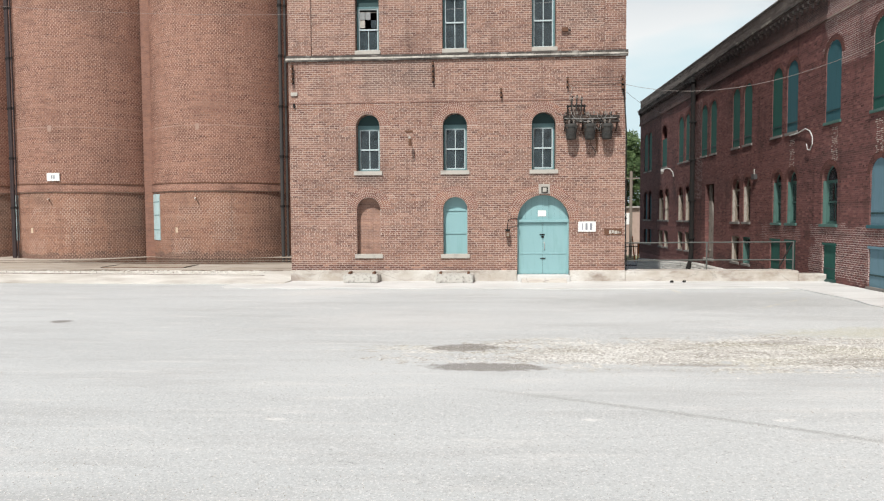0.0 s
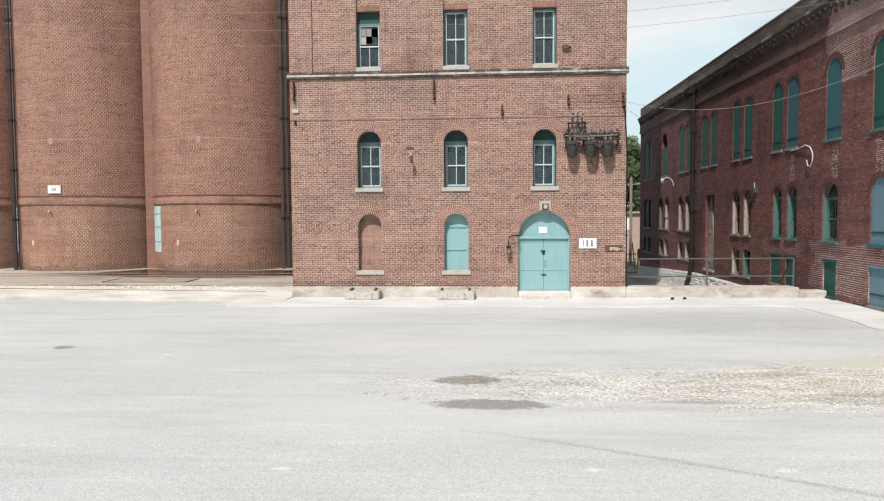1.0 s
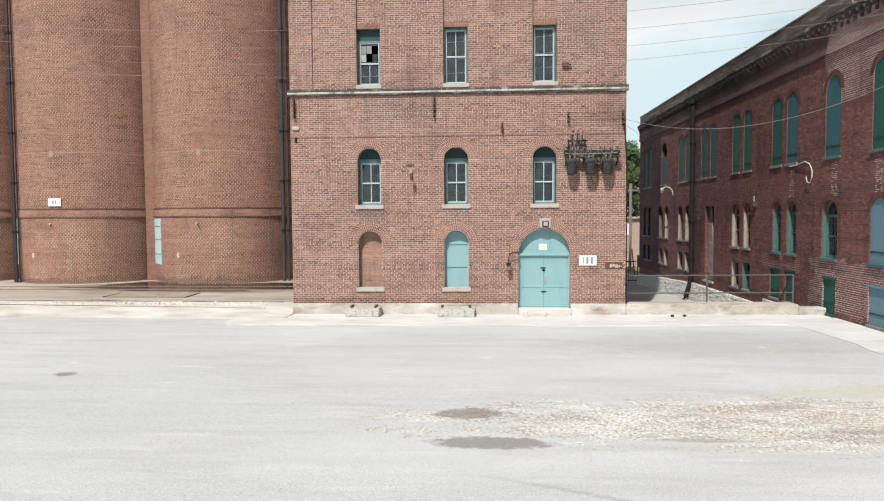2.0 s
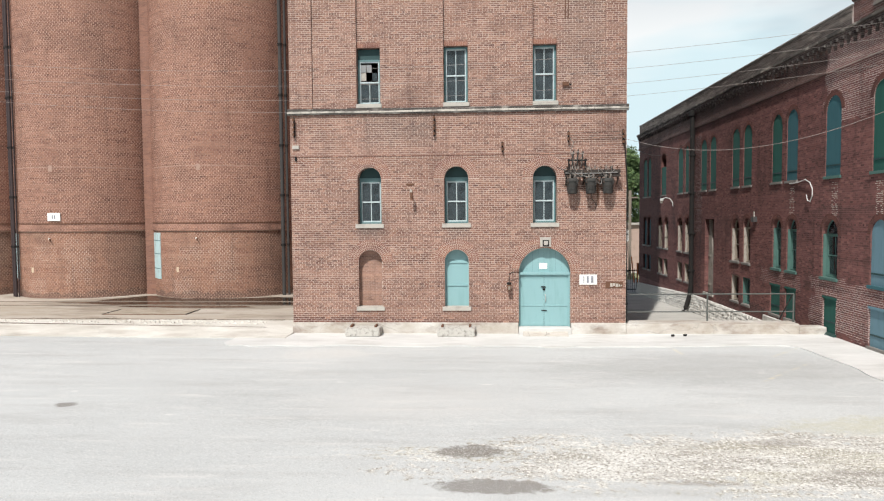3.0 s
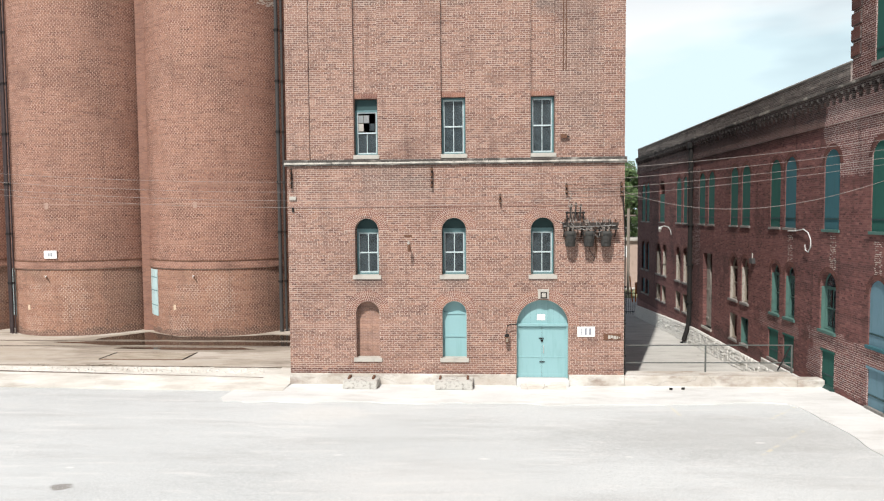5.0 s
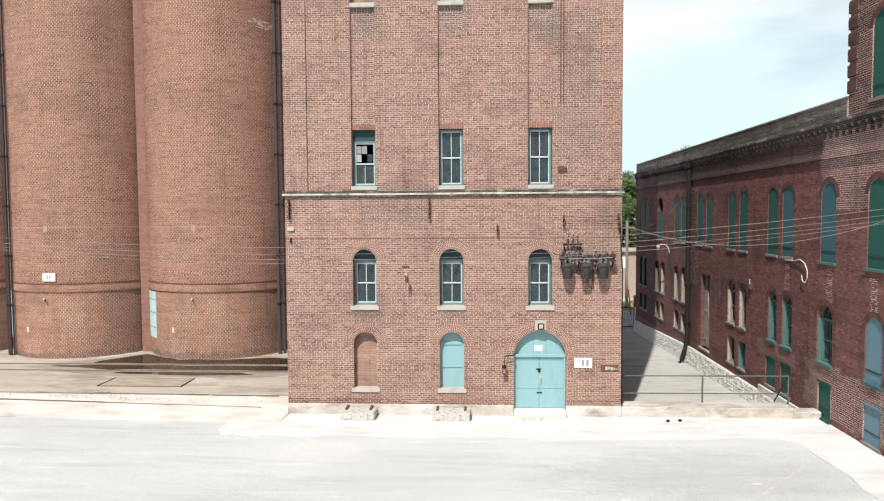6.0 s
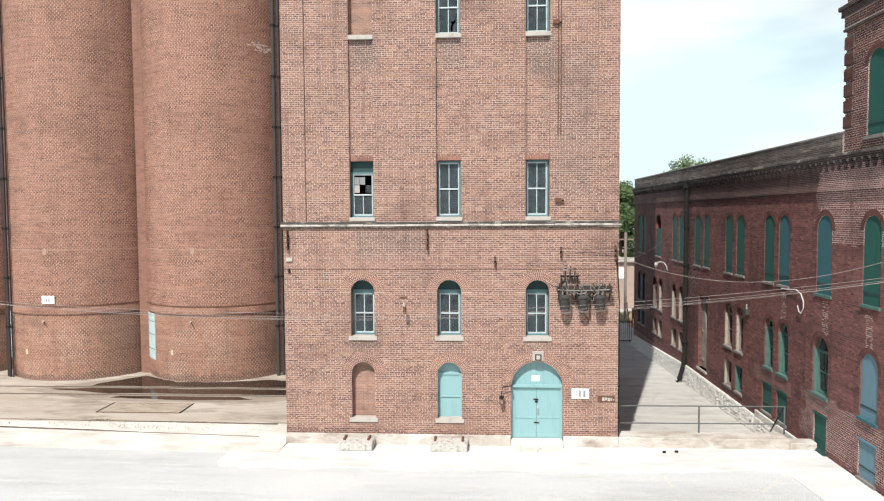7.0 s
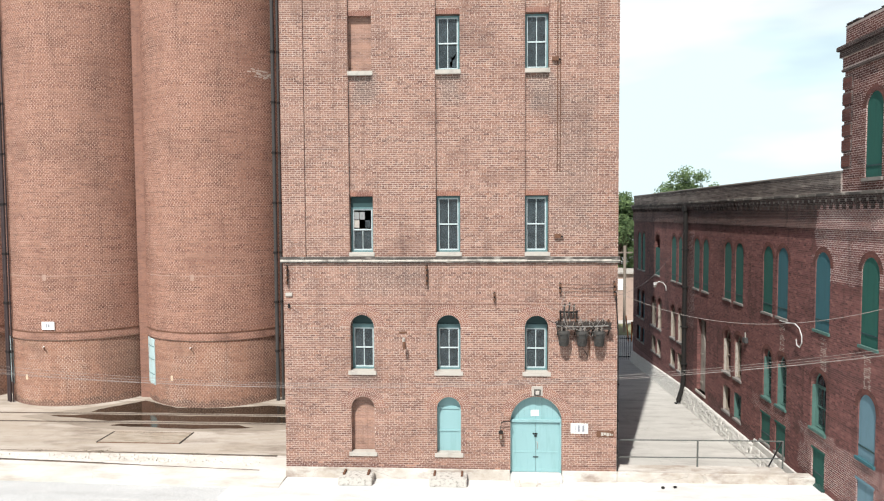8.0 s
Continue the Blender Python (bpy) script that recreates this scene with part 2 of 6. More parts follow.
    brick_col = mix(t, math_node(t, "MULTIPLY", ramp(t, wn2.outputs["Value"], 0.6, 1.0), 0.6), brick_col, tuple(v * w for v, w in zip(c1, (1.22, 1.2, 1.05))))
    brick_col = mix(t, math_node(t, "MULTIPLY", ramp(t, tone, 0.95, 0.99), 0.3), brick_col, stain)
    if odd:
        # overburnt and underburnt bricks among the rest
        brick_col = mix(t, math_node(t, "MULTIPLY", ramp(t, wn2.outputs["Value"], 0.14, 0.06), odd), brick_col, (0.55 * c2[0], 0.5 * c2[1], 0.55 * c2[2]))
        brick_col = mix(t, math_node(t, "MULTIPLY", ramp(t, wn2.outputs["Value"], 0.88, 0.95), odd), brick_col, pale)
    mortar_col = mortar
    if patches:
        wob = math_node(t, "MULTIPLY", math_node(t, "SUBTRACT", noise_at(t, vec, 0.9, 5.0), 0.5), 2.2)
        uu, zz = math_node(t, "ADD", u, wob), math_node(t, "ADD", sep.outputs["Z"], math_node(t, "MULTIPLY", wob, 0.5))
        total = 0.0
        for u0, u1, z0, z1, amount in patches:
            g = math_node(t, "MULTIPLY", ramp(t, uu, u0, u0 + 0.15), ramp(t, uu, u1, u1 - 0.15))
            g = math_node(t, "MULTIPLY", g, math_node(t, "MULTIPLY", ramp(t, zz, z0, z0 + 0.1), ramp(t, zz, z1, z1 - 0.1)))
            total = math_node(t, "MAXIMUM", math_node(t, "MULTIPLY", g, amount), total)
        mortar_col = mix(t, total, mortar, patch_mortar)
        brick_col = mix(t, math_node(t, "MULTIPLY", total, 0.35), brick_col, pale)
    laid = mix(t, joints, brick_col, mortar_col)
    # courses laid and repointed at different times, broad weathering, soot runs
    bands = noise_at(t, vec, 1.0, 4.0, (0.05, 2.6, 1.0))
    col = mix(t, math_node(t, "MULTIPLY", ramp(t, bands, 0.42, 0.72), band), laid, pale)
    # each object takes its own stretch of weathering
    rnd = t.nodes.new("ShaderNodeObjectInfo").outputs["Random"]
    off = t.nodes.new("ShaderNodeVectorMath")
    off.operation = "ADD"
    far = t.nodes.new("ShaderNodeCombineXYZ")
    t.links.new(math_node(t, "MULTIPLY", rnd, 60.0 if wrap == "round" else 0.0), far.inputs[0])
    t.links.new(vec, off.inputs[0])
    t.links.new(far.outputs[0], off.inputs[1])
    vec = off.outputs[0]
    lime = noise_at(t, vec, 0.55, 7.0, (1.0, 1.7, 1.0), 0.65)
    col = mix(t, math_node(t, "MULTIPLY", ramp(t, lime, 0.56, 0.74), lime_amount), col, pale)
    blot = noise_at(t, vec, 0.35, 6.0)
    col = mix(t, math_node(t, "MULTIPLY", ramp(t, blot, 0.5, 0.8), stain_amount), col, stain)
    runs = noise_at(t, vec, 1.0, 5.0, (2.2, 0.16, 1.0))
    col = mix(t, math_node(t, "MULTIPLY", ramp(t, runs, 0.55, 0.8), stain_amount * 0.8), col, stain)
    if streak:
        # short level streaks where courses weather differently
        lev = noise_at(t, vec, 1.0, 3.0, (0.8, 8.0, 1.0), 0.6)
        col = mix(t, math_node(t, "MULTIPLY", ramp(t, lev, 0.5, 0.7), streak), col, stain)
        lev2 = noise_at(t, vec, 1.3, 3.0, (0.7, 9.0, 1.0), 0.6)
        col = mix(t, math_node(t, "MULTIPLY", ramp(t, lev2, 0.55, 0.72), streak * 0.8), col, pale)
    # zones tinted with the soot colour: real soot, and shade painted in
    if soot_shades and use != "mortar":
        wob = math_node(t, "MULTIPLY", math_node(t, "SUBTRACT", noise_at(t, vec, 1.6, 6.0), 0.5), 1.3)
        uu, zz = math_node(t, "ADD", u, wob), math_node(t, "ADD", sep.outputs["Z"], wob)
        for u0, u1, z0, z1, amount in soot_shades:
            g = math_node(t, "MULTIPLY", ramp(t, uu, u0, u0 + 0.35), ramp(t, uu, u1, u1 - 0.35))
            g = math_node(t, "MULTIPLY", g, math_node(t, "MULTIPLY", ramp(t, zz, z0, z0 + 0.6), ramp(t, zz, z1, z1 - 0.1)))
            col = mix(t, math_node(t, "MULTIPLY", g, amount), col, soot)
    fine = noise_at(t, vec, 9.0, 6.0)
    col = mix(t, math_node(t, "MULTIPLY", ramp(t, fine, 0.3, 0.75), 0.35), col, (1.25, 1.15, 1.1), "MULTIPLY")
    chips = noise_at(t, vec, 7.0, 5.0, (1.0, 2.0, 1.0), 0.75)
    col = mix(t, math_node(t, "MULTIPLY", ramp(t, chips, 0.5, 0.72), 0.45), col, (0.6, 0.58, 0.58), "MULTIPLY")
    col = mix(t, math_node(t, "MULTIPLY", ramp(t, noise_at(t, vec, 6.0, 5.0, (1.2, 2.2, 1.0), 0.75), 0.56, 0.72), 0.3), col, pale)
    t.links.new(col, s.inputs["Base Color"])
    s.inputs["Roughness"].default_value = 0.9
    s.inputs["Specular IOR Level"].default_value = 0.2
    h = mix(t, 0.35, math_node(t, "SUBTRACT", 1.0, joints), fine)
    bump(t, s, h, 0.7, 0.012)
    return m


def plain_mat(name, col, rough=0.8, var=0.25, scale=3.0, dark=(0.03, 0.025, 0.02), dirt=0.3, metal=0.0, relief=0.2, stretch=None, grain=25.0):
    """One surface with grain and dirt at two scales."""
    m, t, s = mat_new(name)
    pos = t.nodes.new("ShaderNodeTexCoord").outputs["Object"]
    a = noise_at(t, pos, scale, 6.0, stretch)
    b = noise_at(t, pos, grain, 4.0, stretch)
    c = mix(t, math_node(t, "MULTIPLY", ramp(t, a, 0.5, 0.75), dirt), col, dark)
    c = mix(t, math_node(t, "MULTIPLY", ramp(t, b, 0.3, 0.7), var), c, (1.3, 1.3, 1.3), "MULTIPLY")
    t.links.new(c, s.inputs["Base Color"])
    s.inputs["Roughness"].default_value = rough
    s.inputs["Metallic"].default_value = metal
    s.inputs["Specular IOR Level"].default_value = 0.3
    bump(t, s, b, relief, 0.01)
    return m


def brick_set(name, *args, **kw):
    """The same brickwork three ways: drawn on a plain face, as single bricks, and as their mortar bed."""
    return [brick_mat(name + tail, *args, use=use, **kw) for tail, use in (("", "wall"), ("_piece", "brick"), ("_bed", "mortar"))]


RX_ = 13.06
BRICK, BRICK_PIECE, BRICK_BED = brick_set("brick_red", "xz", (0.252, 0.137, 0.104), (0.156, 0.087, 0.071), (0.52, 0.435, 0.375), streak=0.16, joint=0.0165, bed_strength=0.85, stain_amount=0.6, stain=(0.075, 0.043, 0.037), pale=(0.39, 0.25, 0.2), band=0.42, lime_amount=0.33,
                  soot_shades=[(-6.9, -5.6, 16.3, 17.9, 0.6), (-3.1, -1.8, 16.3, 17.9, 0.6), (0.8, 2.1, 15.8, 17.9, 0.6), (-7.2, -5.9, 3.9, 4.8, 0.5), (-3.4, -2.1, 3.9, 4.8, 0.5), (0.5, 1.8, 4.0, 4.8, 0.5), (-7.0, -3.6, 8.0, 9.7, 0.35), (1.7, 3.8, 10.5, 17.5, 0.3)], odd=0.45)
BRICK_BASE, BRICK_BASE_PIECE, BRICK_BASE_BED = brick_set("brick_damp_base", "xz", (0.15, 0.075, 0.062), (0.085, 0.045, 0.042), (0.45, 0.38, 0.34), joint=0.013, stain_amount=0.4, odd=0.5)
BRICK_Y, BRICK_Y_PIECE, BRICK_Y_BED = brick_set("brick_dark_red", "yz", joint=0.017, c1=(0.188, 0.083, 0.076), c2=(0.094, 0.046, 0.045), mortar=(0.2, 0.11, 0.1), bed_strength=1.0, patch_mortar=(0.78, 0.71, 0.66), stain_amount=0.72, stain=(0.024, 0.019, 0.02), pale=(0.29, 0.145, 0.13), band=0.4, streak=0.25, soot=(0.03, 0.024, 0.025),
                    # the 10.75-11.4 zone is shade painted in below the frieze
                    # the last zone paints the mill's cast shadow on the far end
                    soot_shades=[(RX_ - 1.2, RX_ + 36, 12.75, 13.6, 0.6), (RX_ + 0.8, RX_ + 36, 10.75, 11.4, 0.8), (RX_ + 16.8, RX_ + 19.6, -1.2, 10.4, 0.55), (RX_ + 23.2, RX_ + 24.6, 4.0, 8.0, 0.4), (RX_ + 6.2, RX_ + 14.2, -0.8, 0.4, 0.5), (RX_ - 6, RX_ + 2.6, 4.95, 5.5, 0.6), (RX_ - 4, RX_ + 2.4, 1.75, 2.2, 0.65), (RX_ - 3.5, RX_ + 1.0, 3.0, 3.4, 0.5), (RX_ + 27.6, RX_ + 36, -3.0, 14.0, 0.45)],
                    patches=[(RX_ - 60, RX_ + 0.5, 8.9, 12.2, 1.0), (RX_ - 60, RX_ + 1.6, 0.2, 2.4, 0.9), (RX_ - 2.6, RX_ - 0.2, 0.1, 1.9, 1.0), (RX_ - 60, RX_ - 1.2, 12.2, 19.5, 0.8), (RX_ - 1.5, RX_ + 40, 12.8, 13.4, 0.45), (RX_ + 2.6, RX_ + 7.0, 1.6, 2.4, 0.5), (RX_ + 16.9, RX_ + 18.6, 4.0, 10.6, 0.4)], odd=0.5)
BRICK_SOOT = brick_mat("brick_sooty", "yz", (0.05, 0.029, 0.028), (0.022, 0.017, 0.018), (0.24, 0.215, 0.2), joint=0.014, bed_strength=0.8, stain_amount=0.9, stain=(0.013, 0.011, 0.011), pale=(0.34, 0.28, 0.25), band=0.3, streak=0.3, lime_amount=0.4)
BRICK_SILO, BRICK_SILO_PIECE, BRICK_SILO_BED = brick_set("brick_silo", "round", (0.272, 0.142, 0.105), (0.212, 0.111, 0.083), (0.54, 0.39, 0.315), size=(0.18, 0.1), joint=0.021, stain_amount=0.7, streak=0.5, jitter=0.12, stain=(0.075, 0.042, 0.034), pale=(0.375, 0.22, 0.168), band=0.6, bed_strength=0.25, head_strength=0.95, radius=4.7, lime_amount=0.45, odd=0.3)
BRICK_SILO_BASE, BRICK_SILO_BASE_PIECE, BRICK_SILO_BASE_BED = brick_set("brick_silo_base", "round", (0.285, 0.148, 0.104), (0.22, 0.113, 0.082), (0.50, 0.36, 0.285), size=(0.18, 0.1), joint=0.021, stain_amount=0.75, streak=0.25, jitter=0.12, stain=(0.085, 0.06, 0.05), pale=(0.40, 0.25, 0.185), band=0.6, bed_strength=0.3, head_strength=0.95, radius=4.6, lime_amount=0.75,
                            # base drum darker round the foot and along its right-hand side
                            soot_shades=[(-30, 30, -0.4, 0.85, 0.55), (2.6, 6.5, 0.5, 4.4, 0.28)], soot=(0.07, 0.056, 0.05), patches=[(0.4, 2.0, 1.3, 4.0, 0.45), (-2.2, -0.6, 0.7, 1.6, 0.4), (-1.6, 0.0, 2.6, 3.6, 0.3)], patch_mortar=(0.75, 0.68, 0.6), odd=0.35)
BRICK_INFILL = brick_mat("brick_infill", "xz", (0.29, 0.18, 0.145), (0.215, 0.13, 0.105), (0.38, 0.30, 0.255))
def slab_mat(name, col, pale, dark, joint=(3.6, 3.0), stain=0.7, crack=0.6, scale=0.45):
    """Weathered cast concrete: slab joints, wandering cracks, broad stains, pale scour and grit."""
    m, t, s = mat_new(name)
    pos = t.nodes.new("ShaderNodeTexCoord").outputs["Object"]
    wob = N(t, "TexNoise", Scale=1.3, Detail=5.0)
    t.links.new(pos, wob.inputs["Vector"])
    bent = t.nodes.new("ShaderNodeVectorMath")
    bent.operation = "MULTIPLY_ADD"
    bent.inputs[1].default_value = (0.7, 0.7, 0.7)
    t.links.new(wob.outputs["Color"], bent.inputs[0])
    t.links.new(pos, bent.inputs[2])
    vor = N(t, "TexVoronoi", Scale=0.32)
    vor.feature = "DISTANCE_TO_EDGE"
    t.links.new(bent.outputs[0], vor.inputs["Vector"])
    base = mix(t, ramp(t, noise_at(t, pos, scale, 7.0, (0.6, 1.5, 1.0), 0.65), 0.38, 0.68), col, pale)
    base = mix(t, math_node(t, "MULTIPLY", ramp(t, noise_at(t, pos, scale * 1.9, 7.0, (0.45, 1.5, 1.0), 0.65), 0.5, 0.72), stain), base, dark)
    thin = math_node(t, "MULTIPLY", ramp(t, vor.outputs["Distance"], 0.006, 0.002), ramp(t, noise_at(t, pos, 0.5, 3.0), 0.42, 0.55))
    sep = t.nodes.new("ShaderNodeSeparateXYZ")
    t.links.new(pos, sep.inputs[0])
    for axis, pitch in (("X", joint[0]), ("Y", joint[1])):
        f = math_node(t, "FRACT", math_node(t, "DIVIDE", math_node(t, "ADD", sep.outputs[axis], 200.0), pitch))
        thin = math_node(t, "MAXIMUM", thin, math_node(t, "MULTIPLY", ramp(t, f, 0.028 / pitch, 0.012 / pitch), 0.7))
    base = mix(t, math_node(t, "MULTIPLY", thin, crack), base, (0.09, 0.08, 0.07))
    grit = noise_at(t, pos, 26.0, 5.0, rough=0.75)
    base = mix(t, math_node(t, "MULTIPLY", ramp(t, grit, 0.35, 0.7), 0.35), base, (1.28, 1.28, 1.28), "MULTIPLY")
    t.links.new(base, s.inputs["Base Color"])
    s.inputs["Roughness"].default_value = 0.9
    s.inputs["Specular IOR Level"].default_value = 0.25
    bump(t, s, grit, 0.4, 0.01)
    return m


CONCRETE = slab_mat("concrete", (0.37, 0.36, 0.335), (0.50, 0.495, 0.475), (0.24, 0.21, 0.175), (4.6, 50.0), 0.75, 0.14)
CONCRETE_STRIP = slab_mat("crumbling_cream_concrete", (0.47, 0.445, 0.40), (0.66, 0.64, 0.595), (0.25, 0.205, 0.165), (4.6, 50.0), 0.55, 0.14)
CONCRETE_WHITE = slab_mat("pale_concrete", (0.53, 0.527, 0.51), (0.64, 0.637, 0.62), (0.36, 0.347, 0.32), (3.9, 40.0), 0.55, 0.06)
PLINTH = slab_mat("patched_foundation", (0.40, 0.355, 0.305), (0.60, 0.585, 0.55), (0.19, 0.135, 0.105), (50.0, 50.0), 0.85, 0.3, 1.1)
CONCRETE_YARD = slab_mat("stained_concrete", (0.345, 0.30, 0.245), (0.45, 0.41, 0.36), (0.17, 0.135, 0.105), (4.1, 3.3), 0.85, 0.18)
CONCRETE_ALLEY = slab_mat("grey_concrete", (0.40, 0.385, 0.355), (0.49, 0.475, 0.44), (0.22, 0.205, 0.185), (4.0, 5.0), 0.6, 0.3)
STONE = plain_mat("limestone", (0.41, 0.385, 0.345), 0.9, 0.35, 2.0, (0.17, 0.15, 0.13), 0.55)
STONE_GREY = plain_mat("weathered_stone", (0.23, 0.215, 0.195), 0.9, 0.4, 1.2, (0.09, 0.08, 0.075), 0.75)
TEAL = plain_mat("teal_paint", (0.235, 0.40, 0.415), 0.6, 0.15, 1.2, (0.13, 0.25, 0.24), 0.4, stretch=(4, 4, 0.5))
TEAL_FRAME = plain_mat("teal_frame_paint", (0.47, 0.54, 0.55), 0.6, 0.2, 4.0, (0.15, 0.23, 0.23), 0.4)
TEAL_PEEL = plain_mat("peeling_pale_teal_paint", (0.42, 0.56, 0.57), 0.75, 0.3, 3.2, (0.27, 0.20, 0.16), 0.95, stretch=(2, 2, 0.6), grain=12.0)
TEAL_MID = plain_mat("mid_teal_paint", (0.115, 0.205, 0.215), 0.6, 0.2, 4.0, (0.08, 0.14, 0.14), 0.5)
TEAL_DARK = plain_mat("dark_teal_paint", (0.025, 0.058, 0.06), 0.6, 0.2, 4.0, (0.03, 0.05, 0.05), 0.4)
GREEN = plain_mat("green_board_paint", (0.02, 0.092, 0.074), 0.8, 0.2, 1.5, (0.012, 0.05, 0.04), 0.4, stretch=(3, 3, 0.6))
GREEN_DARK = plain_mat("dark_green_sheet", (0.02, 0.055, 0.048), 0.5, 0.2, 1.5, (0.01, 0.03, 0.025), 0.4)
BLUE = plain_mat("blue_board_paint", (0.13, 0.23, 0.28), 0.8, 0.2, 1.5, (0.07, 0.13, 0.15), 0.4, stretch=(3, 3, 0.6))
BLUE_DARK = plain_mat("blue_green_board_paint", (0.038, 0.115, 0.135), 0.8, 0.2, 1.5, (0.03, 0.07, 0.08), 0.4, stretch=(3, 3, 0.6))
WOOD_PALE = plain_mat("weathered_wood", (0.25, 0.21, 0.17), 0.9, 0.35, 5.0, (0.085, 0.066, 0.052), 0.7, stretch=(6, 6, 0.7))
DARK_METAL = plain_mat("black_metal", (0.014, 0.0135, 0.013), 0.85, 0.3, 6.0, (0.05, 0.025, 0.015), 0.4)
GALV = plain_mat("galvanised_steel", (0.42, 0.42, 0.41), 0.5, 0.25, 6.0, (0.2, 0.17, 0.14), 0.4, metal=0.4)
GREY_PIPE = plain_mat("grey_painted_pipe", (0.052, 0.05, 0.049), 0.6, 0.3, 3.0, (0.05, 0.04, 0.035), 0.5)
RUST = plain_mat("rusty_steel", (0.13, 0.065, 0.04), 0.85, 0.4, 5.0, (0.04, 0.02, 0.015), 0.5)
WHITE = plain_mat("white_sign_paint", (0.78, 0.78, 0.75), 0.5, 0.1, 5.0, (0.55, 0.52, 0.48), 0.25)
BAR_GREY = plain_mat("dark_lettering", (0.25, 0.26, 0.29), 0.6, 0.1)
PORCELAIN = plain_mat("porcelain", (0.24, 0.21, 0.185), 0.35, 0.1)
ORANGE = plain_mat("orange_paint", (0.42, 0.13, 0.04), 0.6, 0.2)
TAN_WALL = plain_mat("tan_render", (0.40, 0.30, 0.25), 0.9, 0.25, 1.5, (0.2, 0.16, 0.12), 0.5)


def glass_mat():
    m, t, s = mat_new("dusty_glass_sky_tint")
    pos = t.nodes.new("ShaderNodeTexCoord").outputs["Object"]
    dust_sky = ramp(t, noise_at(t, pos, 2.5, 6.0), 0.3, 0.8)
    gl = N(t, "BsdfGlossy", Roughness=0.06)
    tr = N(t, "BsdfTransparent")
    tr.inputs["Color"].default_value = (0.25, 0.28, 0.28, 1)
    # blue-grey diffuse: dust, plus sky reflection painted into the colour
    df = N(t, "BsdfDiffuse")
    df.inputs["Color"].default_value = (0.10, 0.13, 0.145, 1)
    fr = N(t, "Fresnel", IOR=1.5)
    m1 = t.nodes.new("ShaderNodeMixShader")
    m2 = t.nodes.new("ShaderNodeMixShader")
    t.links.new(math_node(t, "ADD", math_node(t, "MULTIPLY", dust_sky, 0.5), 0.1), m1.inputs[0])
    t.links.new(tr.outputs[0], m1.inputs[1])
    t.links.new(df.outputs[0], m1.inputs[2])
    t.links.new(fr.outputs[0], m2.inputs[0])
    t.links.new(m1.outputs[0], m2.inputs[1])
    t.links.new(gl.outputs[0], m2.inputs[2])
    t.links.new(m2.outputs[0], t.nodes["Material Output"].inputs["Surface"])
    return m


GLASS = glass_mat()


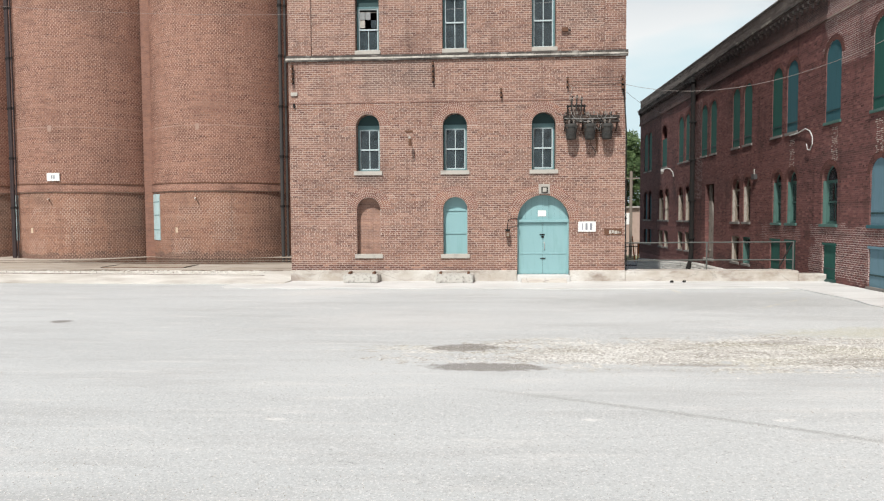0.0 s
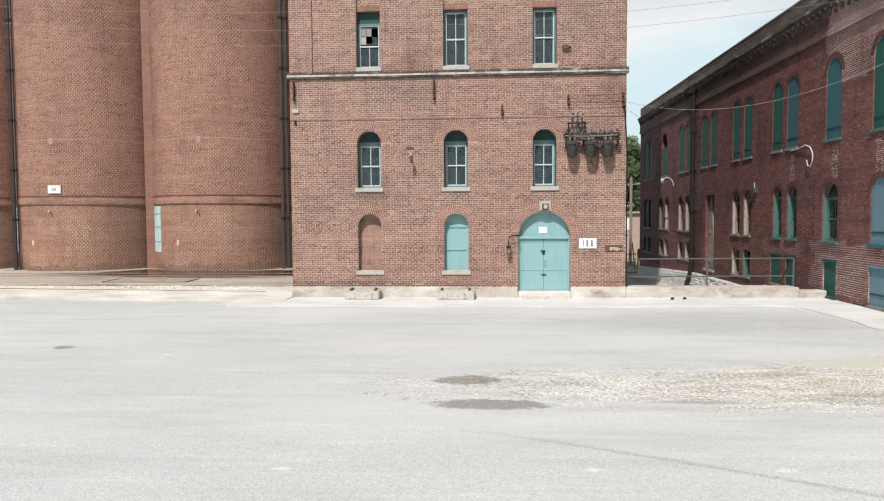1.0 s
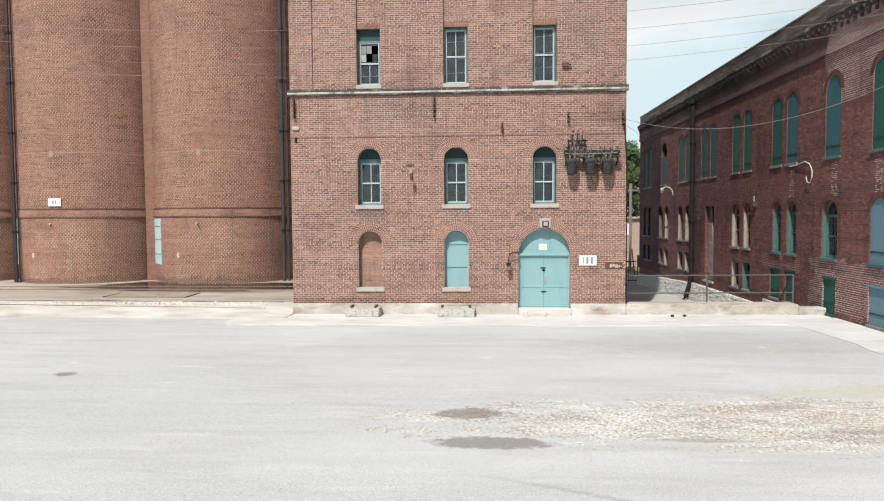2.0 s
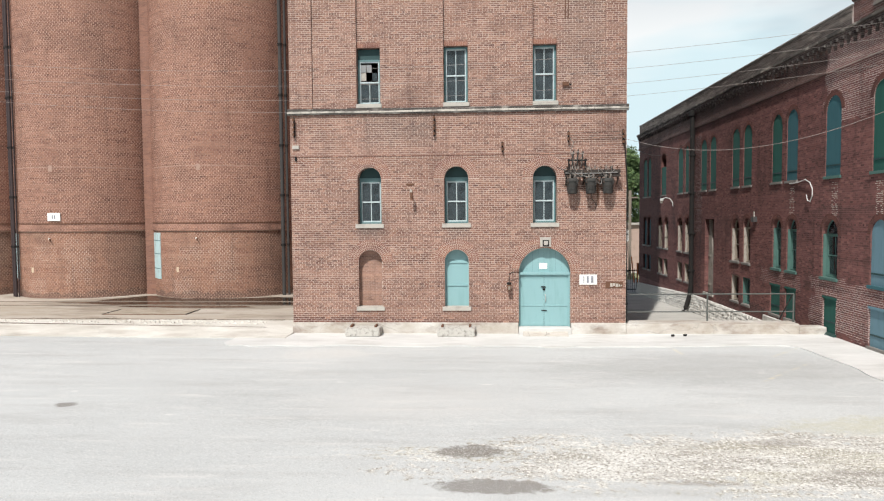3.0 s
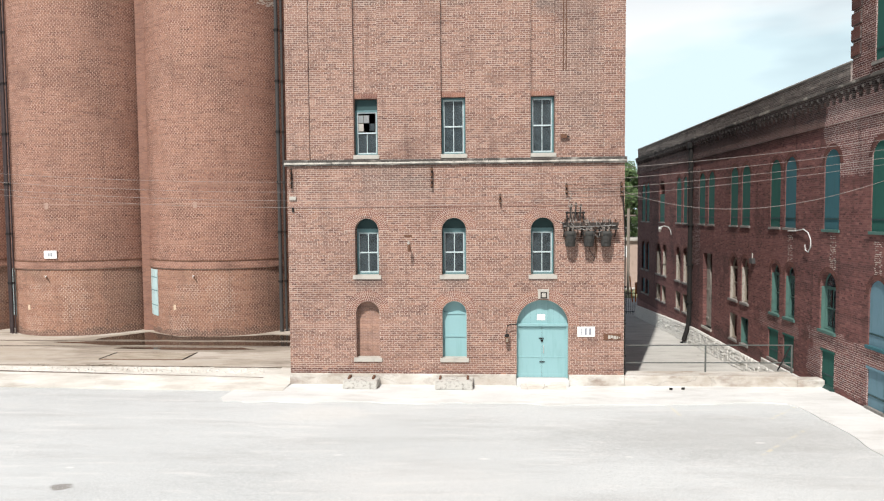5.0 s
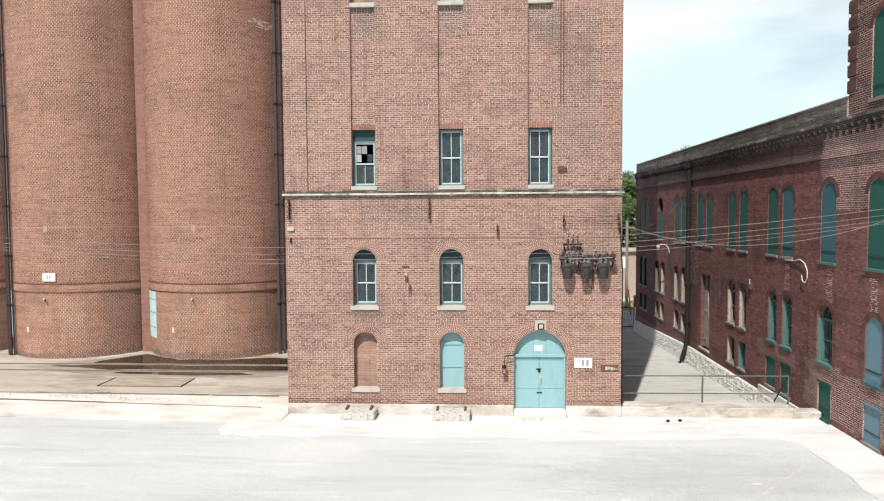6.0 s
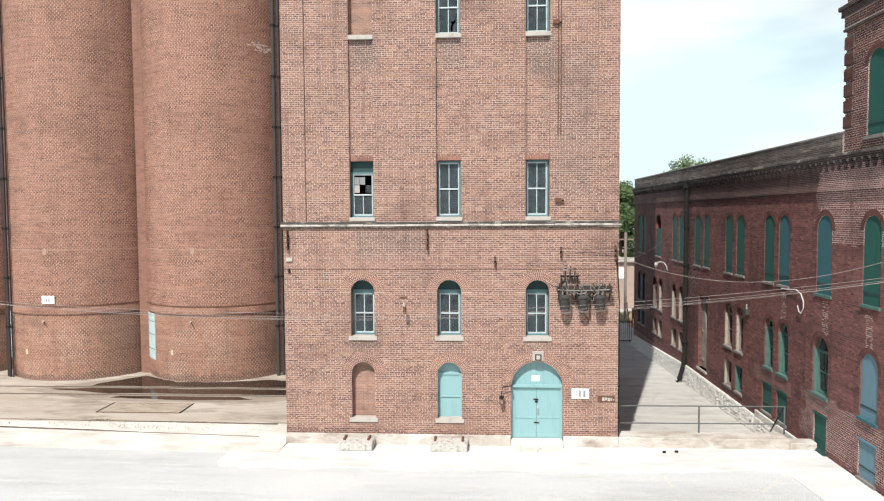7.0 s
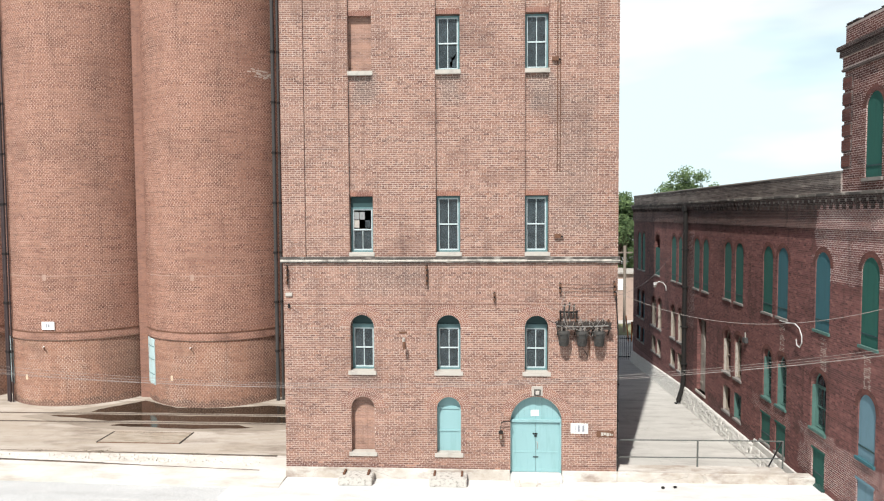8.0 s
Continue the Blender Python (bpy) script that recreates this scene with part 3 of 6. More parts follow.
def lot_mat():
    """Pale worn chip-seal: gravel patch, stains, wheel marks, worn paint."""
    m, t, s = mat_new("worn_asphalt")
    pos = t.nodes.new("ShaderNodeTexCoord").outputs["Object"]
    sep = t.nodes.new("ShaderNodeSeparateXYZ")
    t.links.new(pos, sep.inputs[0])
    wob = math_node(t, "SUBTRACT", noise_at(t, pos, 0.8, 6.0, (0.6, 1.3, 1)), 0.5)
    wob2 = math_node(t, "SUBTRACT", noise_at(t, pos, 5.0, 5.0), 0.5)

    def spot(cx, cy, rx, ry, soft=0.35, w=1.6, tilt=0.0):
        """1 inside a wobbly ellipse, fading to 0 over its rim."""
        dx = math_node(t, "SUBTRACT", sep.outputs["X"], cx)
        dy = math_node(t, "SUBTRACT", sep.outputs["Y"], cy)
        dy = math_node(t, "ADD", dy, math_node(t, "MULTIPLY", dx, -tilt))
        d = math_node(t, "ADD", math_node(t, "POWER", math_node(t, "MULTIPLY", dx, 1 / rx), 2.0), math_node(t, "POWER", math_node(t, "MULTIPLY", dy, 1 / ry), 2.0))
        d = math_node(t, "ADD", d, math_node(t, "MULTIPLY", math_node(t, "ADD", wob, wob2), w))
        return ramp(t, d, 1.0 + soft, 1.0 - soft)

    def lay(col, mask, amount, paint):
        return mix(t, math_node(t, "MULTIPLY", mask, amount), col, paint)

    base = mix(t, ramp(t, noise_at(t, pos, 0.12, 5.0, (0.6, 1.6, 1)), 0.35, 0.7), (0.447, 0.462, 0.458), (0.54, 0.556, 0.55))
    base = lay(base, ramp(t, noise_at(t, pos, 0.6, 6.0, (0.3, 1.9, 1)), 0.5, 0.74), 0.6, (0.35, 0.348, 0.34))
    base = lay(base, ramp(t, noise_at(t, pos, 1.1, 6.0, (0.3, 2.2, 1)), 0.55, 0.72), 0.6, (0.62, 0.61, 0.585))
    # darker relaid area and thin spots
    base = lay(base, spot(6.0, -6.6, 5.0, 2.0, 0.8, 3.0), 0.4, (0.27, 0.265, 0.255))
    base = lay(base, spot(-7.5, -4.5, 1.5, 0.9, 0.6, 4.0), 0.5, (0.58, 0.57, 0.54))
    base = lay(base, spot(-3.5, -11.0, 3.0, 1.6, 0.8, 3.0), 0.35, (0.56, 0.55, 0.53))
    # gravel wash
    gravel = spot(7.8, -15.2, 10.4, 1.75, 0.25, 3.6, 0.03)
    gcol = mix(t, ramp(t, noise_at(t, pos, 0.9, 7.0, (0.5, 1.5, 1), 0.7), 0.42, 0.58), (0.34, 0.315, 0.275), (0.66, 0.65, 0.61))
    gcol = lay(gcol, ramp(t, noise_at(t, pos, 0.6, 6.0, (0.35, 1.3, 1), 0.6), 0.5, 0.64), 0.6, (0.37, 0.345, 0.235))
    gcol = lay(gcol, ramp(t, noise_at(t, pos, 12.0, 3.0, rough=0.7), 0.52, 0.6), 0.9, (0.17, 0.15, 0.115))
    gcol = lay(gcol, ramp(t, noise_at(t, pos, 13.0, 3.0, rough=0.7), 0.54, 0.61), 0.9, (0.84, 0.825, 0.77))
    base = lay(base, spot(9.5, -12.9, 3.5, 0.8, 0.6, 4.0, 0.03), 0.5, (0.44, 0.42, 0.28))
    base = lay(base, gravel, 0.9, gcol)
    # damp hollows and an oil stain
    for cx, cy, rx, ry in ((-1.4, -16.92, 1.12, 0.36), (-1.85, -14.95, 0.72, 0.4), (-13.3, -11.6, 0.3, 0.22)):
        base = lay(base, spot(cx, cy, rx, ry, 0.3, 2.0), 0.8, (0.165, 0.148, 0.13))
    for cx, cy, rx, ry in ((2.6, -16.6, 1.0, 0.12), (6.5, -15.9, 1.2, 0.16), (5.2, -14.1, 0.8, 0.2)):
        base = lay(base, spot(cx, cy, rx, ry, 0.6, 2.0), 0.55, (0.25, 0.225, 0.2))
    # wheel mark swinging off to one side
    dx = math_node(t, "ADD", sep.outputs["X"], 2.2)
    line = math_node(t, "ADD", sep.outputs["Y"], 18.35)
    line = math_node(t, "ADD", line, math_node(t, "MULTIPLY", dx, 0.36))
    line = math_node(t, "ADD", line, math_node(t, "MULTIPLY", math_node(t, "POWER", dx, 2.0), 0.015))
    line = math_node(t, "ADD", line, math_node(t, "MULTIPLY", wob2, 0.12))
    mark = math_node(t, "MULTIPLY", ramp(t, math_node(t, "ABSOLUTE", line), 0.11, 0.03), ramp(t, dx, 0.0, 2.5))
    base = lay(base, mark, 0.45, (0.24, 0.235, 0.225))
    # worn white paint dabs
    for cx, cy in ((2.77, -20.1), (-4.45, -20.35), (0.05, -20.2), (-9.9, -12.4), (-13.9, -10.2), (-6.1, -8.8), (3.0, -8.6), (-1.5, -9.0), (7.5, -7.2)):
        base = lay(base, spot(cx, cy, 0.15, 0.06, 0.5, 3.0), 0.6, (0.72, 0.71, 0.68))
    for x0, y0, ang, length in ((5.72, -3.0, 1.63, 1.4), (9.7, -3.75, 0.8, 1.2), (8.4, -7.0, 0.8, 2.0)):
        c, sn = math.cos(ang), math.sin(ang)
        px, py = math_node(t, "SUBTRACT", sep.outputs["X"], x0), math_node(t, "SUBTRACT", sep.outputs["Y"], y0)
        along = math_node(t, "ADD", math_node(t, "MULTIPLY", px, c), math_node(t, "MULTIPLY", py, sn))
        off = math_node(t, "SUBTRACT", math_node(t, "MULTIPLY", py, c), math_node(t, "MULTIPLY", px, sn))
        stripe = math_node(t, "MULTIPLY", ramp(t, math_node(t, "ABSOLUTE", off), 0.07, 0.045), ramp(t, math_node(t, "ABSOLUTE", along), length, length * 0.8))
        base = lay(base, math_node(t, "MULTIPLY", stripe, ramp(t, noise_at(t, pos, 3.0, 5.0), 0.45, 0.6)), 0.45, (0.68, 0.6, 0.38))
    grit = noise_at(t, pos, 34.0, 4.0, rough=0.75)
    base = lay(base, ramp(t, grit, 0.52, 0.66), 0.7, (0.78, 0.775, 0.76))
    base = lay(base, ramp(t, noise_at(t, pos, 27.0, 4.0, rough=0.75), 0.55, 0.69), 0.65, (0.17, 0.168, 0.168))
    base = lay(base, ramp(t, noise_at(t, pos, 9.0, 5.0, rough=0.7), 0.56, 0.72), 0.3, (0.26, 0.26, 0.258))
    t.links.new(base, s.inputs["Base Color"])
    s.inputs["Roughness"].default_value = 0.92
    s.inputs["Specular IOR Level"].default_value = 0.25
    bump(t, s, grit, 0.5, 0.012)
    return m


LOT = lot_mat()


def water_mat():
    m, t, s = mat_new("puddle_water")
    s.inputs["Base Color"].default_value = (0.03, 0.021, 0.014, 1)
    s.inputs["Roughness"].default_value = 0.11
    s.inputs["Specular IOR Level"].default_value = 0.3
    pos = t.nodes.new("ShaderNodeTexCoord").outputs["Object"]
    bump(t, s, noise_at(t, pos, 2.0, 4.0, (0.5, 2.0, 1.0)), 0.16, 0.02)
    return m


WATER = water_mat()


def leaf_mat():
    m, t, s = mat_new("tree_leaves")
    isl = t.nodes.new("ShaderNodeNewGeometry").outputs["Random Per Island"]
    t.links.new(mix(t, isl, (0.045, 0.09, 0.03), (0.13, 0.19, 0.065)), s.inputs["Base Color"])
    s.inputs["Roughness"].default_value = 0.7
    return m


LEAF = leaf_mat()
BARK = plain_mat("bark", (0.09, 0.07, 0.05), 0.95, 0.4, 3.0)
GRASS = plain_mat("grass", (0.22, 0.22, 0.12), 0.95, 0.4, 2.0, (0.16, 0.13, 0.06), 0.5)

# ---------- ground ----------
bm = B()
xs = [-600, -120, -60] + [-45 + i for i in range(91)] + [60, 120, 600]
ys = [-600, -150, -60] + [-45 + i for i in range(45)] + [0.1, 0.5, 20, 60, 120, 900]


def ground_z(x, y):
    if y > 0.3:
        return -5.0
    if y < -44 or abs(x) > 44:
        return 0.0
    return 0.02 * noise.noise((x * 0.15, y * 0.25, 0.0)) - 0.01


grid = [[bm.verts.new((x, y, ground_z(x, y))) for x in xs] for y in ys]
for r0, r1 in zip(grid, grid[1:]):
    for k in range(len(xs) - 1):
        bm.faces.new((r0[k], r0[k + 1], r1[k + 1], r1[k]))
ground = tagged(part("ground", bm, LOT), "pale worn asphalt lot with a gravel patch and damp stains", "ground", kind="structure")

# raised yard before the silos, paler strip along the siding, alley, front walk
bm = B()
prism(bm, [(1.75, 0.33), (2.2, 0.36), (9, 0.44), (40, 0.52), (40, -2.6), (1.75, -2.6)], -60, -10.08, "x")
yard = tagged(part("pavement_yard", bm, CONCRETE_YARD), "stained tan concrete yard with puddles before the silos", "pavement", kind="structure")
bm = B()
edge = [(-60 + 49.92 * i / 40, -1.25 - 0.03 * (-60 + 49.92 * i / 40 + 12) + 0.14 * noise.noise((i * 0.7, 3.1, 0))) for i in range(41)]
vs_low = [bm.verts.new((x, y, -0.15)) for x, y in edge]
vs_edge = [bm.verts.new((x, y, 0.035)) for x, y in edge]
vs_mid = [bm.verts.new((x, y + 1.2, 0.26 - 0.2 * min(1.0, max(0.0, (x + 11.4) / 1.2)))) for x, y in edge]
vs_back = [bm.verts.new((x, 1.75, 0.335)) for x, y in edge]
for rowa, rowb in ((vs_low, vs_edge), (vs_edge, vs_mid), (vs_mid, vs_back)):
    for k in range(40):
        bm.faces.new((rowa[k], rowa[k + 1], rowb[k + 1], rowb[k]))
bm.faces.new((vs_low[-1], bm.verts.new((edge[-1][0], 1.75, -0.15)), vs_back[-1], vs_mid[-1], vs_edge[-1]))
strip = tagged(part("pavement_siding", bm, CONCRETE_STRIP), "cracked pale concrete strip along a sunken siding", "pavement", kind="structure")
bm = B()
prism(bm, [(0.96, -0.985), (36, -2.25), (140, -3.0), (140, -4.5), (0.96, -4.5)], 4.58, 40, "x")
alley = tagged(part("pavement_alley", bm, CONCRETE_ALLEY), "sloping grey concrete alley between brick buildings", "pavement", kind="structure")
bm = B()
out = [(-12.2, -0.9), (-12.35, -2.35)]
out += [(-12 + 21.0 * i / 42, -2.93 + 0.3 * noise.noise((i * 0.6, 0.5, 0)) + 0.55 * max(0.0, (i - 34) / 8)) for i in range(43)]
out += [(9.7, -2.42), (10.35, -2.6), (10.6, -3.0), (10.7, -3.8), (10.7, -4.6)]
out += [(10.72 + 0.22 * noise.noise((i * 0.37, 7.5, 0)), -5.2 - 0.45 * i) for i in range(80)]
out += [(13.05, -41), (13.05, 0.0), (2.0, 0.0), (-10.0, 0.0), (-10.1, -0.9)]
top = [bm.verts.new((x, y, 0.022)) for x, y in out]
low = [bm.verts.new((x, y, -0.1)) for x, y in out]
es = [bm.edges.new((top[i], top[(i + 1) % len(top)])) for i in range(len(top))]
bmesh.ops.triangle_fill(bm, use_beauty=True, edges=es)
for i in range(len(top)):
    j = (i + 1) % len(top)
    bm.faces.new((top[i], top[j], low[j], low[i]))
tagged(part("pavement_walk", bm, CONCRETE_WHITE), "pale concrete walk along the foot of the buildings", "pavement", kind="structure")
bm = B()
for x0, x1, y1, z1 in ((4.6, 11.9, 0.95, 0.468), (11.905, 13.04, 0.6, 0.33)):
    box(bm, x0, x1, -0.02, y1, -4.0, z1, 0.025)
stub = tagged(part("kerb_wall", bm, PLINTH), "low weathered concrete retaining kerb across the alley mouth", "kerb", kind="structure")

MORTAR = plain_mat("mortar", (0.50, 0.42, 0.36), 0.95, 0.3, 3.0, (0.28, 0.21, 0.17), 0.5)
CAP_DARK = plain_mat("sooty_mossy_stone", (0.07, 0.062, 0.056), 0.95, 0.6, 2.6, (0.42, 0.39, 0.35), 0.85, grain=7.0, stretch=(0.7, 1, 1))
STRING = plain_mat("stained_string_stone", (0.47, 0.44, 0.39), 0.9, 0.5, 2.0, (0.10, 0.088, 0.078), 1.0, grain=9.0, stretch=(0.8, 1, 1))

PASTED = plain_mat("dusty_pasted_light", (0.23, 0.235, 0.235), 0.5, 0.3, 3.0, (0.1, 0.1, 0.1), 0.5)
# ---------- tower mill building ----------
MX0, MX1, MTOP, MBACK = -10.07, 4.57, 48.0, 22.0
Z2, ZB = 9.68, 26.0      # string course; bricks are modelled up to ZB
COLS = [(-7.1, -6.05), (-3.28, -2.22), (0.58, 1.61)]
mill = group("mill_building", "tall red brick mill building with teal doors and arched windows", "building")
outline = [(MX0, 0.5), (-0.04, 0.5)] + arc(-0.04, 2.2, 2.66, 1.11, 24) + [(2.2, 0.5), (MX1, 0.5), (MX1, Z2), (MX0, Z2)]
holes = [arched(a, b, 4.86, 6.83, 0.53) for a, b in COLS] + [arched(a, b, 1.2, 3.19, 0.52) for a, b in COLS[:2]]
bed_face(part("front_wall", wall_sheet(B(), outline, holes, 0.0, 0.55, "y"), BRICK, mill), BRICK_BED, 1)
# above the string course: proud end piers, flat panels, recessed window strips
for a, b in ((MX0, -9.05), (3.67, MX1)):
    bed_face(part("pier", prism(B(), rect(a, b, Z2, ZB), 0.0, 0.6, "y"), BRICK, mill), BRICK_BED, 1)
    part("pier", prism(B(), rect(a, b, ZB, MTOP), 0.0, 0.6, "y"), BRICK, mill)
cuts = [-9.05] + [v for c in COLS for v in c] + [3.67]
for a, b in zip(cuts[0::2], cuts[1::2]):
    bed_face(part("wall_panel", prism(B(), rect(a, b, Z2, ZB), 0.07, 0.6, "y"), BRICK, mill), BRICK_BED, 1)
    part("wall_panel", prism(B(), rect(a, b, ZB, MTOP), 0.07, 0.6, "y"), BRICK, mill)
for a, b in COLS:
    for z0, z1 in ((Z2, 10.1), (12.58, 18.0), (20.4, ZB)):
        bed_face(part("spandrel", prism(B(), rect(a, b, z0, z1), 0.2, 0.6, "y"), BRICK, mill), BRICK_BED, 1)
    part("spandrel", prism(B(), rect(a, b, ZB, MTOP), 0.2, 0.6, "y"), BRICK, mill)
for x0, x1, y0, y1 in ((MX0, MX0 + 0.5, 0.56, MBACK), (MX1 - 0.5, MX1, 0.61, MBACK), (MX0 + 0.5, MX1 - 0.5, MBACK - 0.5, MBACK)):
    part("side_wall", box(B(), x0, x1, y0, y1, -5.0, MTOP), BRICK_Y, mill)
for z in (8.6, 16.6, 25.0):
    part("floor_slab", box(B(), MX0 + 0.5, MX1 - 0.5, 0.61, MBACK - 0.5, z, z + 0.3), CONCRETE, mill)
part("roof", box(B(), MX0 - 0.15, MX1 + 0.15, -0.15, MBACK + 0.1, MTOP, MTOP + 0.4), STONE, mill)
for x0, x1 in ((MX0 - 0.03, -0.06), (2.22, MX1 + 0.02)):
    part("plinth", box(B(), x0, x1, -0.07, 0.5, -0.3, 0.5, 0.02), PLINTH, mill, "worn concrete and stone foundation strip")
cor = part("cornice", box(B(), MX0 - 0.09, MX1 + 0.07, -0.1, 0.06, 9.66, 9.79), CAP_DARK, mill, "weathered stone string course")
rng = random.Random(77)
for z0, z1, out, mat in ((9.72, 9.80, 0.13, STRING), (9.80, 9.92, 0.075, CAP_DARK)):
    x = MX0 - 0.1
    while x < MX1 + 0.08:
        x1 = min(MX1 + 0.09, x + rng.uniform(0.7, 1.5))
        part("stone", box(B(), x + 0.006, x1 - 0.006, -out + rng.uniform(-0.012, 0.012), 0.06, z0 + rng.uniform(-0.008, 0.006), z1 + rng.uniform(-0.012, 0.008), 0.014), mat, cor)
        x = x1
for x0, x1 in ((MX0 - 0.008, -0.05), (2.21, MX1 + 0.008)):
    bed_face(part("base_course", box(B(), x0, x1, -0.012, 0.2, 0.5, 0.73), BRICK_BASE, mill, "damp darkened bottom courses"), BRICK_BASE_BED, 1)
part("belt_course", box(B(), MX0 - 0.004, MX1 + 0.004, -0.022, 0.1, 7.83, 7.885), BRICK_BASE, mill)


def voussoirs(c, zs, r, rings, parent, mat, axis="y", face=0.0, joint_mat=None):
    """Rings of bricks on edge round an arch, each brick a small wedge, a little proud."""
    bm = B()
    for k in range(rings):
        ra, rb = r + k * 0.115 + 0.008, r + (k + 1) * 0.115 - 0.003
        n = max(8, int(math.pi * (ra + rb) / 2 / 0.08))
        for i in range(n):
            a0, a1 = math.pi * (i + 0.1) / n, math.pi * (i + 0.9) / n
            pts = [(c - q * math.cos(a), zs + q * math.sin(a)) for q, a in ((ra, a0), (rb, a0), (rb, a1), (ra, a1))]
            prism(bm, pts, face, face - 0.010 - 0.005 * random.random(), axis)
    backing = prism(B(), arch_band(c - r, c + r, zs, r, rings * 0.115 - 0.008, 24), face + 0.05, face - 0.0075, axis)
    ring = part("arch", backing, joint_mat or MORTAR, parent, "rings of bricks on edge round the arch")
    tagged(part("voussoir", bm, mat, ring), kind="stuff")
    return ring


def sash_window(u, d, z0, z1, width, parent, mat, axis="y", frame_mat=None, lights=2, sashes=2, bare=False, broken=None):
    """A sash window in a wall: u is the middle along the wall, d the depth of its face. Frame with sashes and panes."""
    m = Matrix.Translation((u, d, 0)) if axis == "y" else Matrix.Translation((d, u, 0)) @ Matrix.Rotation(-math.pi / 2, 4, "Z")
    x0, x1, f = -width / 2, width / 2, 0.07
    bm = B()
    box(bm, x0, x0 + f, 0, 0.12, z0, z1)
    box(bm, x1 - f, x1, 0, 0.12, z0, z1)
    box(bm, x0 + f - 0.002, x1 - f + 0.002, 0.002, 0.118, z1 - f, z1)
    box(bm, x0 + f - 0.002, x1 - f + 0.002, -0.03, 0.118, z0, z0 + f)
    win = part("window", bm, frame_mat or mat, parent)
    win.matrix_local = m
    zm = (z0 + z1) / 2
    rows = ((z0 + f, zm + 0.03, 0.065), (zm - 0.03, z1 - f, 0.03)) if sashes == 2 else ((z0 + f, z1 - f, 0.05),)
    for k, (a, b, yy) in enumerate(rows):
        bm = B()
        xa, xb, s = x0 + f, x1 - f, 0.045
        box(bm, xa, xa + s, yy, yy + 0.035, a, b)
        box(bm, xb - s, xb, yy, yy + 0.035, a, b)
        box(bm, xa + s - 0.002, xb - s + 0.002, yy + 0.002, yy + 0.033, a, a + 0.06)
        box(bm, xa + s - 0.002, xb - s + 0.002, yy + 0.002, yy + 0.033, b - 0.055, b)
        cells = [xa + s + (xb - xa - 2 * s) * i / lights for i in range(lights + 1)]
        for c in cells[1:-1]:
            box(bm, c - 0.016, c + 0.016, yy + 0.003, yy + 0.03, a + 0.06, b - 0.055)
        part("sash", bm, mat, win)
        if bare:
            continue
        for n, (pa, pb) in enumerate(zip(cells, cells[1:])):
            if broken == (k, n):
                w, h, zb = pb - pa, b - a, a + 0.058
                hole = [(0.02, 0), (0.30, 0), (0.22, 0.20), (0.40, 0.30), (0.30, 0.42), (0.55, 0.40), (0.95, 0.58), (0.75, 0.36), (0.55, 0.27), (0.5, 0.14), (0.42, 0), (0.98, 0), (0.98, 0.86), (0.02, 0.86)]
                part("pane", prism(B(), [(pa + u * w, zb + v * h) for u, v in hole], yy + 0.012, yy + 0.017), GLASS, win, "broken pane").visible_shadow = False
                continue
            part("pane", box(B(), pa + 0.014, pb - 0.014, yy + 0.012, yy + 0.017, a + 0.058, b - 0.053), GLASS, win).visible_shadow = False
    return win


def sill(u0, u1, z0, z1, d0, d1, parent, mat=None, axis="y"):
    bm = box(B(), u0, u1, d0, d1, z0, z1 + 0.007, 0.006) if axis == "y" else box(B(), d0, d1, u0, u1, z0, z1 + 0.007, 0.006)
    return part("sill", bm, mat or STONE, parent, "pale stone sill")


BRICK_LOOSE = brick_mat("brick_single", "xz", (0.26, 0.132, 0.1), (0.18, 0.09, 0.072), (0.2, 0.10, 0.08), size=(0.5, 0.17), joint=0.001, pale=(0.36, 0.22, 0.175), band=0.3, stain_amount=0.2, stain=(0.1, 0.058, 0.048))

